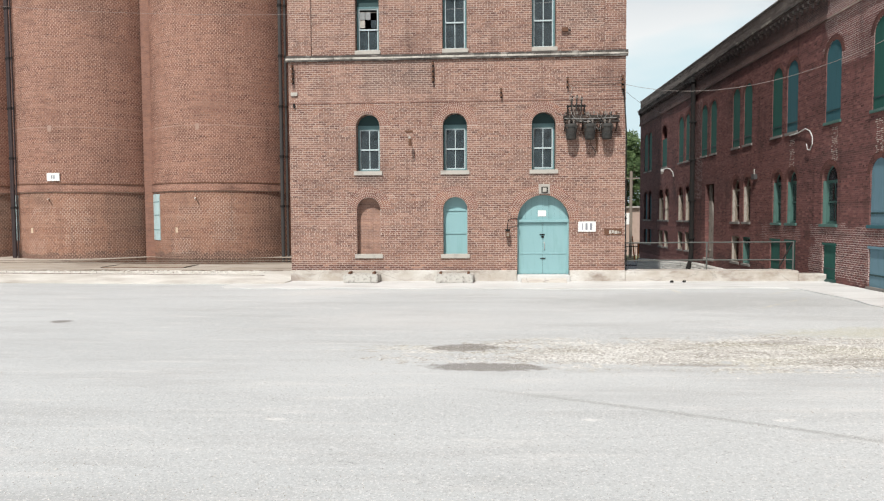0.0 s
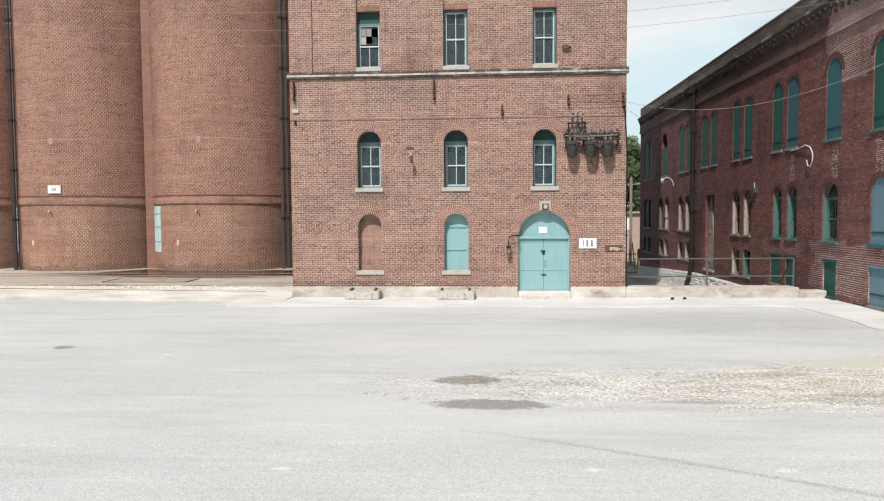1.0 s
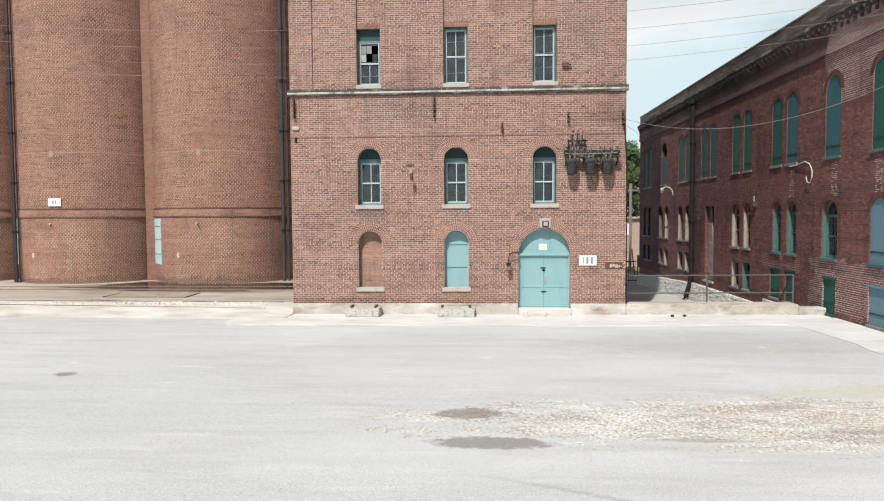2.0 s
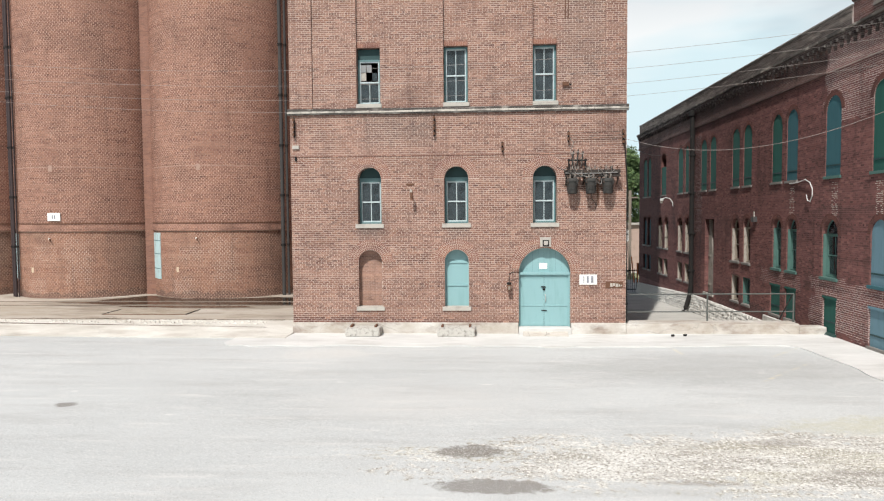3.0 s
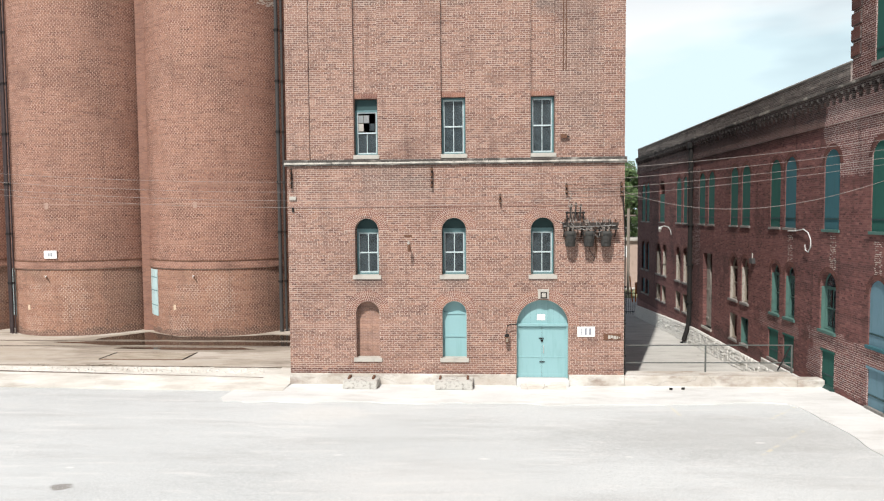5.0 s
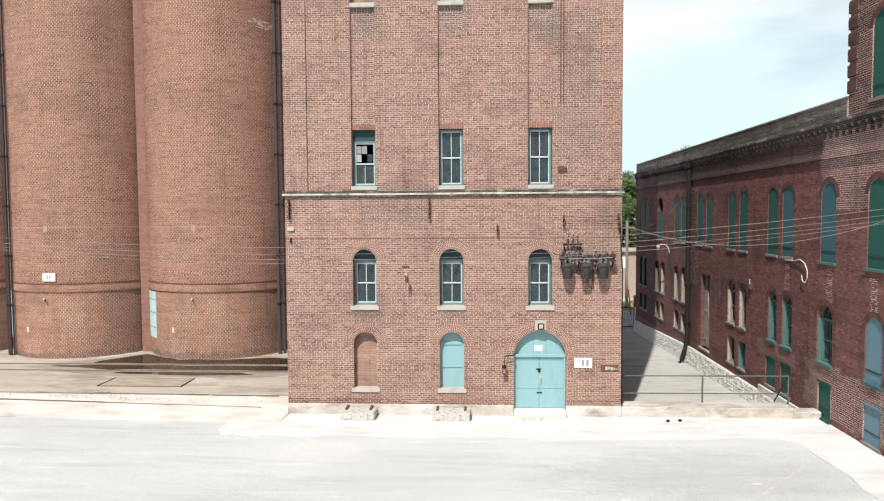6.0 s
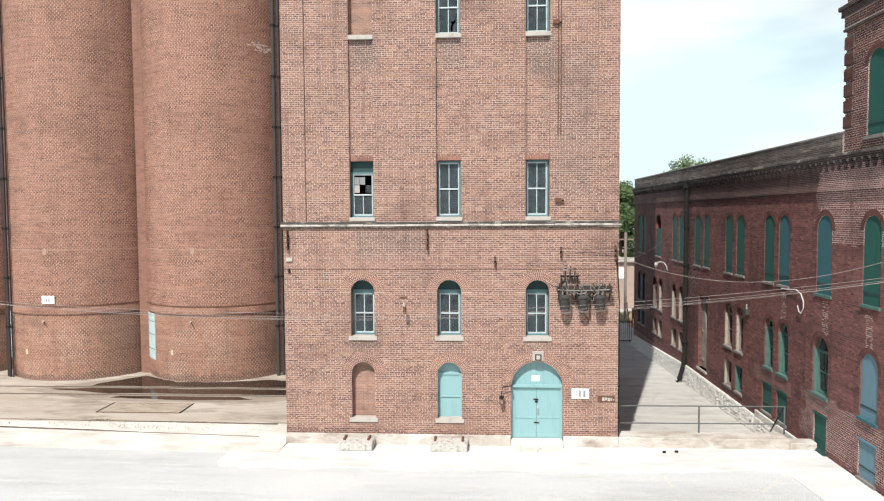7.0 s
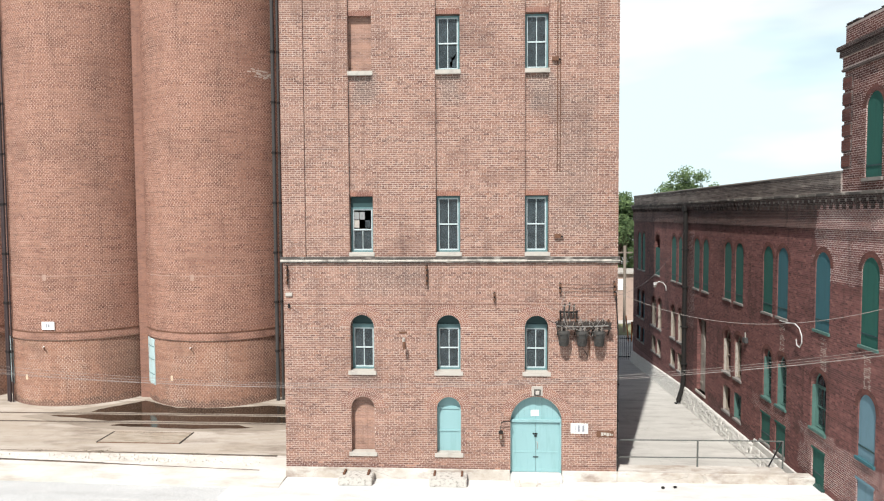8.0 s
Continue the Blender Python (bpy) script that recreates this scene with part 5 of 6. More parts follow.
for a, b in LO:
    zs = 4.95 - (b - a) / 2
    green = a in (-0.7, 3.0, 4.66)
    if a == -4.26:
        board(a, b, 2.45, 4.95, 0.05, BLUE)
    elif a > 30:
        board(a, b, 2.45, 4.95, 0.16, BLUE_DARK)
    else:
        mat = GREEN_FRAME if green else WOOD_PALE
        sash_window((a + b) / 2, RX + 0.2, 2.45, zs + 0.02, b - a - 0.02, ware, mat, "x", bare=not green)
        # arched frame head with its own light
        f = part("frame_head", prism(B(), arch_band(a + 0.06, b - 0.06, zs, (b - a) / 2 - 0.06, 0.06), RX + 0.2, RX + 0.28, "x"), mat, ware)
        if green:
            part("pane", prism(B(), arched(a + 0.07, b - 0.07, zs, zs + 0.01, (b - a) / 2 - 0.08), RX + 0.23, RX + 0.235, "x"), GLASS, f).visible_shadow = False
        # timber lining of the far jamb
        part("jamb", box(B(), RX + 0.05, RX + 0.2, b - 0.035, b - 0.003, 2.45, zs), mat if green else FLAKED, ware)
    rings(a, b, zs, 2)
    sill(a - 0.08, b + 0.08, 2.33, 2.45, RX - 0.08, RX + 0.34, ware, (GREEN_FRAME if a > -2 else BLUE_DARK) if a < 6 else SILL_DARK, "x")
for a, b in BA:
    z0, z1 = ba_z(a)
    if a < 6:
        board(a, b, z0, z1, 0.06, BLUE if a == -4.26 else GREEN, False)
        part("frame", box(B(), RX - 0.02, RX + 0.12, a - 0.05, b + 0.05, z1 - 0.06, z1 + 0.04), BLUE if a == -4.26 else GREEN, ware)
    elif a > 30:
        board(a, b, z0, z1, 0.16, BLUE_DARK, False)
    else:
        mat = GREEN_FRAME if a == 8.5 else WOOD_PALE
        sash_window((a + b) / 2, RX + 0.18, z0, z1, b - a - 0.02, ware, mat, "x", sashes=1, bare=a != 8.5)
        part("jamb", box(B(), RX + 0.04, RX + 0.18, b - 0.035, b - 0.003, z0, z1), mat if a == 8.5 else FLAKED, ware)
    sill(a - 0.06, b + 0.06, z0 - 0.11, z0, RX - 0.06, RX + 0.3, ware, SILL_DARK, "x")
# sloping sheet-clad box under the basement window beside the walk
apron = part("apron", prism(B(), [(RX - 0.14, 0.02), (RX + 0.05, 0.02), (RX + 0.05, 0.13), (RX - 0.06, 0.13)], -0.78, 0.56, "y"), GREEN_DARK, ware, "dark green clad apron under a basement window")
# tall loading door standing open on a pale inner leaf
LEAF_WOOD = plain_mat("grey_brown_boards", (0.30, 0.27, 0.235), 0.9, 0.4, 3.0, (0.05, 0.04, 0.033), 0.8, stretch=(4, 4, 1.0))
ld = part("loading_door", prism(B(), [(15.0, 0.05), (16.18, 0.05), (16.18, 4.82), (15.72, 4.82)], RX + 0.24, RX + 0.32, "x"), LEAF_WOOD, ware, "weathered loading door folded open")
for z in (0.5, 2.4, 4.3):
    part("ledger", box(B(), RX + 0.2, RX + 0.24, 15.75, 16.15, z, z + 0.14), LEAF_WOOD, ld)
part("threshold", box(B(), RX - 0.08, RX + 0.5, 14.4, 16.3, -0.1, 0.05), STONE, ware)
# scars where old fixings and repairs left pale mortar
for y0, z0, z1 in ((3.5, 5.15, 6.5), (-0.45, 5.1, 6.5), (-3.7, 5.0, 6.4)):
    bm = B()
    z = z0
    while z < z1:
        for k in range(3):
            yy = y0 - 0.22 + 0.16 * k + 0.12 * random.random()
            box(bm, RX - 0.004, RX + 0.01, yy, yy + 0.1 + 0.06 * random.random(), z, z + 0.028)
        z += 0.075
    tagged(part("mortar_scar", bm, MORTAR_PALE, ware, "pale mortar scar in the brickwork"), kind="stuff")
# downpipe with hopper and brackets
dp = part("downpipe", tube(B(), [(RX - 0.2, 18.5, 12.2), (RX - 0.2, 18.5, 0.2), (RX - 0.28, 18.5, -0.5), (RX - 0.55, 18.5, -1.4), (RX - 0.7, 18.5, -1.62)], 0.16, 12), DARK_METAL, ware, "black iron downpipe")
part("hopper", box(B(), RX - 0.42, RX - 0.02, 18.27, 18.73, 11.9, 12.3, 0.04), DARK_METAL, dp)
for z in (1.2, 3.8, 6.6, 9.2):
    part("bracket", box(B(), RX - 0.4, RX, 18.3, 18.7, z, z + 0.1), DARK_METAL, dp)

# rubble plinth stones down the alley
plinth = new("stone_plinth")
tagged(plinth, "whitewashed rubble stone footing along the warehouse", "plinth", kind="structure")


def alley_z(y):
    return -0.95 - 0.0361 * y


def stone_mesh(seed):
    rng = random.Random(seed)
    bm = B()
    bmesh.ops.create_cube(bm, size=1.0)
    bmesh.ops.bevel(bm, geom=bm.edges[:], offset=0.16, segments=1, affect="EDGES")
    for v in bm.verts:
        v.co += Vector((rng.uniform(-0.09, 0.09), rng.uniform(-0.09, 0.09), rng.uniform(-0.09, 0.09)))
    me = bpy.data.meshes.new("stone")
    bm.to_mesh(me)
    bm.free()
    me.materials.append(RUBBLE)
    return me

# ---------- things on the mill front ----------
TANK = plain_mat("grimy_transformer_paint", (0.042, 0.041, 0.038), 0.7, 0.3, 3.0, (0.03, 0.025, 0.02), 0.5)
GALV_LIGHT = plain_mat("weathered_zinc", (0.55, 0.55, 0.53), 0.6, 0.2, 4.0, (0.3, 0.27, 0.24), 0.4)
BEAM = plain_mat("rusty_painted_beam", (0.042, 0.036, 0.032), 0.8, 0.4, 4.0, (0.09, 0.045, 0.025), 0.6)
LEAD_PALE = plain_mat("weathered_lead_wire", (0.26, 0.25, 0.235), 0.7, 0.3, 6.0, (0.12, 0.1, 0.09), 0.5)


def rack(x, z0, z1, y=0.0):
    """Iron wall rack with porcelain spools for service wires."""
    g = group("insulator_rack", "dark iron wall rack with small spool insulators on brick", "insulator rack", (x, y, z0), group="insulator racks")
    h = z1 - z0
    part("bar", box(B(), -0.035, 0.035, -0.05, 0.0, 0, h, 0.006), DARK_METAL, g)
    n = max(2, round(h / 0.22))
    for k in range(n):
        z = h * (k + 0.5) / n
        part("arm", box(B(), -0.025, 0.025, -0.2, -0.05, z - 0.02, z + 0.02), DARK_METAL, g)
        part("spool", tube(B(), [(0, -0.16, z - 0.06), (0, -0.16, z - 0.02), (0, -0.16, z + 0.06)], 0.05, 8), RUST, g)
    return g


for x, z0, z1 in ((-9.88, 8.7, 9.56), (-3.69, 8.66, 9.58), (-0.74, 7.95, 8.38), (2.09, 8.34, 8.8), (4.42, 8.2, 8.85)):
    rack(x, z0, z1, 0.0)

bank = group("transformer_beam", "rusty steel double beam bracketed off the brick wall", "beam", (0, 0, 0))
for y0, z0, z1 in ((-0.42, 6.98, 7.12), (-0.14, 7.0, 7.12), (-0.44, 6.82, 6.9)):
    bm = B()
    box(bm, 1.9, 4.24, y0, y0 + 0.02, z0, z1)
    box(bm, 1.9, 4.24, y0 + 0.02, y0 + 0.08, z1 - 0.02, z1)
    box(bm, 1.9, 4.24, y0 + 0.02, y0 + 0.08, z0, z0 + 0.02)
    part("beam", bm, BEAM, bank)
for x in (1.98, 2.72, 3.46, 4.16):
    part("bracket", box(B(), x - 0.035, x + 0.035, -0.45, 0.0, 6.9, 6.98), DARK_METAL, bank)
    part("brace", tube(B(), [(x, -0.4, 6.92), (x, -0.01, 6.5)], 0.025, 6), DARK_METAL, bank)
for k in range(10):
    x = 2.0 + k * 0.235
    bm = B()
    tube(bm, [(x, -0.38, 7.12), (x, -0.38, 7.2)], 0.014, 6)
    tube(bm, [(x, -0.38, 7.17), (x, -0.38, 7.2), (x, -0.38, 7.22)], 0.05, 8)
    tube(bm, [(x, -0.38, 7.22), (x, -0.38, 7.28)], 0.034, 8)
    part("insulator", bm, PORCELAIN if k % 3 else RUST, bank)
# cut-out fuses on a short upright frame
for x, h in ((2.22, 7.92), (2.42, 7.98), (2.62, 7.9)):
    part("fuse", tube(B(), [(x, -0.3, 7.3), (x + 0.02, -0.34, 7.55), (x + 0.05, -0.36, h)], 0.032, 8), TANK, bank, "tubular cut-out fuse")
    part("clip", box(B(), x - 0.05, x + 0.1, -0.4, -0.3, h - 0.12, h - 0.07), PORCELAIN, bank)
part("fuse_rail", box(B(), 2.05, 2.85, -0.24, -0.18, 7.5, 7.57), DARK_METAL, bank)
for x in (2.1, 2.8):
    part("upright", box(B(), x - 0.025, x + 0.025, -0.2, -0.12, 7.12, 7.6), DARK_METAL, bank)


def transformer(x):
    g = group("transformer", "dark round hanging electrical transformer can with bushings", "transformer", (x, -0.38, 6.1), group="wall transformers")
    bm = B()
    seg = 16
    prof = [(0.0, 0.0), (0.17, 0.0), (0.2, 0.03), (0.245, 0.5), (0.275, 0.51), (0.275, 0.58), (0.2, 0.66), (0.0, 0.7)]
    loops = [[bm.verts.new((r * math.cos(2 * math.pi * k / seg), r * math.sin(2 * math.pi * k / seg), z)) for k in range(seg)] for r, z in prof[1:-1]]
    for a, b in zip(loops, loops[1:]):
        for k in range(seg):
            bm.faces.new((a[k], a[(k + 1) % seg], b[(k + 1) % seg], b[k]))
    bm.faces.new(loops[0][::-1])
    bm.faces.new(loops[-1])
    part("tank", bm, TANK, g)
    for u in (-0.1, 0.1):
        part("bushing", tube(B(), [(u, -0.1, 0.64), (u, -0.12, 0.72), (u, -0.14, 0.82)], 0.035, 8), PORCELAIN, g)
    part("hanger", box(B(), -0.05, 0.05, 0.14, 0.3, 0.4, 0.9), DARK_METAL, g)
    part("band", tube(B(), [(0, 0, 0.3), (0, 0, 0.34)], 0.236, 16), BEAM, g)
    for u in (-0.2, 0.2):
        part("lug", box(B(), u - 0.03, u + 0.03, -0.2, -0.12, 0.44, 0.62, 0.008), BEAM, g)
    part("lead", tube(B(), [(-0.2, -0.2, 0.1), (-0.12, -0.25, 0.25), (0.02, -0.25, 0.2), (0.18, -0.22, 0.42), (0.1, -0.14, 0.8)], 0.014, 5), GREY_PIPE, g)
    return g


for x in (2.22, 3.0, 3.72):
    transformer(x)
loops_ = group("service_leads", "tangle of grey service wires above the transformers", "wires", (0, 0, 0))
rng = random.Random(4)
for k in range(26):
    # slack loops from pin to pin and down to the cans
    x0, x1 = 1.95 + 0.085 * k, 1.95 + 0.085 * k + rng.uniform(-0.5, 0.6)
    y0, low = rng.uniform(-0.52, -0.4), rng.uniform(0.08, 0.5)
    z0, z1 = rng.choice((7.24, 7.24, 6.85)), rng.choice((7.24, 6.9, 6.75))
    pts = []
    for j in range(9):
        q = j / 8
        pts.append((x0 + (x1 - x0) * q + 0.03 * math.sin(9 * q + k), y0 - 0.06 * math.sin(math.pi * q), z0 + (z1 - z0) * q - low * 4 * q * (1 - q) * 0.6))
    part("lead", tube(B(), pts, rng.choice((0.008, 0.011, 0.014)), 5), (LEAD_PALE, DARK_METAL, PORCELAIN)[k % 3], loops_)
part("conduit", tube(B(), [(1.92, -0.47, 6.98), (2.6, -0.48, 6.95), (3.4, -0.48, 6.96), (4.1, -0.46, 6.99)], 0.022, 6), LEAD_PALE, loops_)
part("lead", tube(B(), [(2.09, -0.15, 8.5), (2.3, -0.2, 8.3), (2.15, -0.2, 7.9), (2.3, -0.3, 7.5), (2.35, -0.4, 7.1)], 0.014, 5), PORCELAIN, loops_)
for z in (8.45, 8.6, 8.75):
    part("lead", tube(B(), [(2.09, -0.17, z), (3.2, -0.17, z - 0.05), (4.42, -0.17, z)], 0.009, 5), DARK_METAL, loops_)
part("lead", tube(B(), [(3.05, -0.05, 6.3), (3.1, -0.04, 5.9), (3.3, -0.04, 5.6), (3.25, -0.04, 5.45)], 0.012, 5), DARK_METAL, loops_)
part("conduit", tube(B(), [(3.35, -0.05, 7.0), (3.36, -0.05, 5.6)], 0.03, 6), RUST, loops_)

g = group("wall_lamp", "old white gooseneck wall lamp on brick", "lamp", (-4.73, 0, 6.33))
part("plate", box(B(), -0.2, 0.14, -0.03, 0.0, 0.22, 0.3), RUST, g)
part("arm", tube(B(), [(0, 0, -0.1), (0, -0.2, 0.05), (0.02, -0.32, 0.0), (0.05, -0.36, -0.12)], 0.022, 8), STONE, g)
part("socket", tube(B(), [(0.05, -0.36, -0.1), (0.05, -0.36, -0.2), (0.06, -0.36, -0.42)], 0.07, 10), RUST, g)
part("box", box(B(), -0.06, 0.06, -0.08, 0.0, -0.18, 0.0, 0.01), STONE, g)

g = group("door_lantern", "small dark lantern on a bent iron arm beside the door", "lamp", (-0.47, 0, 2.0))
part("arm", tube(B(), [(0.42, -0.03, 0.72), (0.42, -0.22, 0.74), (0.15, -0.26, 0.74), (0.03, -0.25, 0.68), (0.0, -0.25, 0.5), (0.0, -0.25, 0.3)], 0.022, 8), DARK_METAL, g)
part("cap", tube(B(), [(0, -0.25, 0.3), (0, -0.25, 0.24), (0, -0.25, 0.2)], 0.1, 8), DARK_METAL, g)
part("cage", box(B(), -0.085, 0.085, -0.335, -0.165, -0.06, 0.2, 0.02), RUST, g)
part("lens", box(B(), -0.05, 0.05, -0.345, -0.155, -0.01, 0.14), WOOD_PALE, g)

g = group("sign", "white painted sign with three grey characters on brick", "sign", (2.56, 0, 2.14))
part("board", box(B(), 0.02, 0.77, -0.04, 0.0, 0.03, 0.47, 0.004), WHITE, g)
for x0, x1 in ((0.19, 0.23), (0.33, 0.42), (0.52, 0.62)):
    part("lettering", box(B(), x0, x1, -0.045, -0.039, 0.11, 0.40), BAR_GREY, g)
g = group("rusty_plate", "rusted metal plate with flaked white remains", "sign", (3.7, 0, 2.02))
part("plate", box(B(), 0, 0.75, -0.03, 0.0, 0, 0.28, 0.004), RUST, g)
for k, (x, z, w, h) in enumerate(((0.2, 0.06, 0.1, 0.15), (0.32, 0.09, 0.09, 0.12), (0.43, 0.05, 0.12, 0.14), (0.57, 0.07, 0.06, 0.1), (0.66, 0.08, 0.05, 0.06))):
    part("flake", box(B(), x, x + w, -0.034, -0.029, z, z + h, 0.0), STONE, g)
g = group("key_lamp", "pale block with a small dark framed lamp over the door arch", "lamp", (1.12, 0, 3.82))
part("block", box(B(), -0.24, 0.24, -0.07, 0.0, 0.0, 0.42, 0.01), STONE, g)
part("frame", box(B(), -0.13, 0.14, -0.14, -0.07, 0.04, 0.3, 0.01), DARK_METAL, g)
part("lens", box(B(), -0.08, 0.09, -0.145, -0.138, 0.08, 0.26), STONE, g)
for x, z, lab in ((1.88, 18.38, ""), (2.0, 10.83, "")):
    g = group("rusty_box", "small rusted bracket box on the brick wall", "bracket", (x, 0.07, z), group="rusted boxes")
    part("body", box(B(), -0.15, 0.12, -0.14, 0.0, -0.1, 0.08, 0.01), RUST, g)
    part("stub", tube(B(), [(0.1, -0.08, -0.02), (0.22, -0.1, -0.06)], 0.04, 6), DARK_METAL, g)
g = group("white_box", "small pale junction box at the corner of the brick wall", "junction box", (-9.84, 0, 8.16))
part("body", box(B(), -0.13, 0.17, -0.08, 0.0, 0.02, 0.18, 0.01), STONE, g)
part("stub", box(B(), -0.02, 0.05, -0.08, 0.0, -0.5, -0.3), DARK_METAL, g)
for x in (1.96, 2.08):
    g = group("conduit", "thin dark conduit clipped up the brick wall", "conduit", (x, 0.07, 13.6), group="conduits")
    part("pipe", tube(B(), [(0, -0.02, 0), (0, -0.02, 12.3)], 0.02, 6), RUST, g)


g = group("corner_conduit", "dark conduit down the corner of the brick wall", "conduit", (4.62, 0.06, 0.5))
part("pipe", tube(B(), [(0, 0, 0), (0, 0, 4.2), (-0.02, -0.08, 6.0), (-0.15, -0.14, 8.0)], 0.03, 6), DARK_METAL, g)
for z in (0.8, 2.2, 3.8):
    part("clip", box(B(), -0.06, 0.05, -0.05, 0.05, z, z + 0.06), DARK_METAL, g)


PITTED = plain_mat("pitted_concrete", (0.46, 0.445, 0.41), 0.95, 0.4, 7.0, (0.12, 0.105, 0.09), 0.95, relief=0.6, grain=18.0)


def lift_block(x0, x1):
    g = group("concrete_block", "rough concrete barrier block with rusted lifting loops", "concrete block", (x0, -0.93, 0.02), group="concrete blocks")
    w = x1 - x0
    bm = box(B(), 0, w, 0, 0.85, 0, 0.36)
    bmesh.ops.bevel(bm, geom=bm.edges[:], offset=0.03, segments=2, affect="EDGES")
    for v in bm.verts:
        v.co += Vector([0.02 * noise.noise(v.co * 5 + Vector((x0 + k * 7, 0, 0))) for k in range(3)])
    part("block", bm, PITTED, g)
    for u in (0.2, w - 0.22):
        part("loop", box(B(), u - 0.05, u + 0.05, 0.34, 0.84, 0.34, 0.44, 0.012), RUST, g)
    return g


lift_block(-7.55, -6.07)
lift_block(-3.57, -1.95)

HATCH = slab_mat("crumbled_mortar", (0.29, 0.245, 0.19), (0.40, 0.355, 0.295), (0.14, 0.11, 0.083), (40.0, 40.0), 0.7, 0.3, 1.6)
DAMP = slab_mat("damp_concrete", (0.25, 0.215, 0.175), (0.32, 0.28, 0.23), (0.13, 0.105, 0.08), (4.1, 3.3), 0.7, 0.3)
MOSS = plain_mat("moss_dirt", (0.10, 0.085, 0.06), 0.95, 0.4, 5.0)

# ---------- pipes beside the silos, signs, yard ----------
def riser(x, y, r, z1, label, mat=None):
    g = group("riser_pipe", label, "pipe", (x, y, 0.45), group="riser pipes")
    part("pipe", tube(B(), [(0, 0, 0), (0, 0, z1)], r, 10), mat or GREY_PIPE, g)
    for k in range(1, int(z1 / 3)):
        part("collar", tube(B(), [(0, 0, 3.0 * k), (0, 0, 3.0 * k + 0.14)], r * 1.35, 10), DARK_METAL, g)
    return g


PIPE_BROWN = plain_mat("tarry_brown_pipe", (0.042, 0.03, 0.031), 0.65, 0.3, 4.0, (0.085, 0.05, 0.045), 0.5)
riser(-13.72, 10.9, 0.11, 26, "tall dark riser pipe between silo and mill wall")
riser(-13.47, 11.1, 0.075, 26, "thin dark riser pipe between silo and mill wall")
riser(-30.36, 10.2, 0.08, 26, "dark rusty riser pipe between two silos", PIPE_BROWN)
riser(-30.12, 10.02, 0.085, 26, "dark rusty riser pipe between two silos", PIPE_BROWN)
riser(-29.9, 9.97, 0.045, 26, "thin dark riser pipe up the side of a silo", PIPE_BROWN)
g = group("silo_sign", "small white sign with two dark characters on the silo", "sign", (-27.35, 9.0, 5.07))
part("board", box(B(), 0.04, 0.82, 0.0, 0.05, 0, 0.47, 0.004), WHITE, g)
for x0 in (0.31, 0.45):
    part("lettering", box(B(), x0, x0 + 0.08, -0.005, 0.001, 0.13, 0.34), BAR_GREY, g)


def yard_z(y):
    return 0.36 + 0.01176 * (y - 2.2) if y > 2.2 else 0.335


def steel_rail(name, x0, y0, x1, y1, z, z_end=None):
    g = tagged(new(name), "worn steel siding rail sunk in concrete", "rail", group="siding rails")
    n = Vector((y0 - y1, x1 - x0, 0)).normalized()
    for off, w, dz, mat, nm in ((0.0, 0.026, 0.02, STEEL, "railhead"), (0.085, 0.055, 0.006, DARK, "flangeway")):
        bm = B()
        vs = []
        for x, y, zz in ((x0, y0, z), (x1, y1, z if z_end is None else z_end)):
            for s in (-1, 1):
                p = Vector((x, y, zz)) + n * (off + s * w)
                vs.append((bm.verts.new(p + Vector((0, 0, dz))), bm.verts.new(p - Vector((0, 0, 0.05)))))
        a, b, c, d = vs
        for f in ((a[0], b[0], d[0], c[0]), (a[0], c[0], c[1], a[1]), (b[0], b[1], d[1], d[0]), (a[0], a[1], b[1], b[0]), (c[0], d[0], d[1], c[1])):
            bm.faces.new(f)
        part(nm, bm, mat, g)
    return g


STEEL = plain_mat("worn_rail_steel", (0.20, 0.16, 0.13), 0.5, 0.3, 4.0, (0.10, 0.05, 0.03), 0.6, metal=0.5)
steel_rail("siding_rail", -60, 7.85, -10.1, 7.75, yard_z(7.8) + 0.004)
steel_rail("siding_rail", -60, 6.35, -10.1, 6.25, yard_z(6.3) + 0.004)
steel_rail("siding_rail", -60, 2.9, -11.0, 1.62, 0.335)
# added along the kerb gap; its dark flangeway draws the kerb's shadow
steel_rail("siding_rail", -30, 1.18, -11.35, 0.08, 0.318, 0.25)
# iron-framed hatch in the yard floor
g = group("floor_hatch", "iron framed mortar hatch in the yard floor", "hatch", (-20.72, 3.07, 0.385))
for x0, x1, y0, y1 in ((0.07, 4.28, 0.02, 0.07), (0.07, 4.28, 1.65, 1.7), (0, 0.07, 0.02, 1.7), (4.28, 4.35, 0.02, 1.7)):
    part("edge", box(B(), x0, x1, y0, y1, -0.02, 0.012 if x1 - x0 > 1 else 0.03), RUST if x1 - x0 > 1 else BEAM, g)
part("slab", box(B(), 0.07, 4.28, 0.07, 1.65, -0.02, 0.01), HATCH, g)


def puddle(pts, label, seed, mat=None, lift=0.007, name="puddle"):
    """A thin sheet of standing water with a wavy rim, lying on the sloping yard."""
    bm = B()
    loop = []
    n = len(pts)
    for i in range(n):
        a, b = Vector(pts[i]), Vector(pts[(i + 1) % n])
        for k in range(8):
            p = a.lerp(b, k / 8)
            loop.append((p.x + 0.25 * noise.noise((p.x * 0.9, p.y * 2, seed)), p.y + 0.16 * noise.noise((p.x * 0.8, p.y * 2, seed + 5))))
    vs = [bm.verts.new((x, y, yard_z(y) + lift)) for x, y in loop]
    es = [bm.edges.new((vs[i], vs[(i + 1) % len(vs)])) for i in range(len(vs))]
    bmesh.ops.triangle_fill(bm, use_beauty=True, edges=es)
    return tagged(part(name, bm, mat or WATER), label, name.replace("_", " "), group="yard " + name.replace("_", " ") + "s", kind="structure")


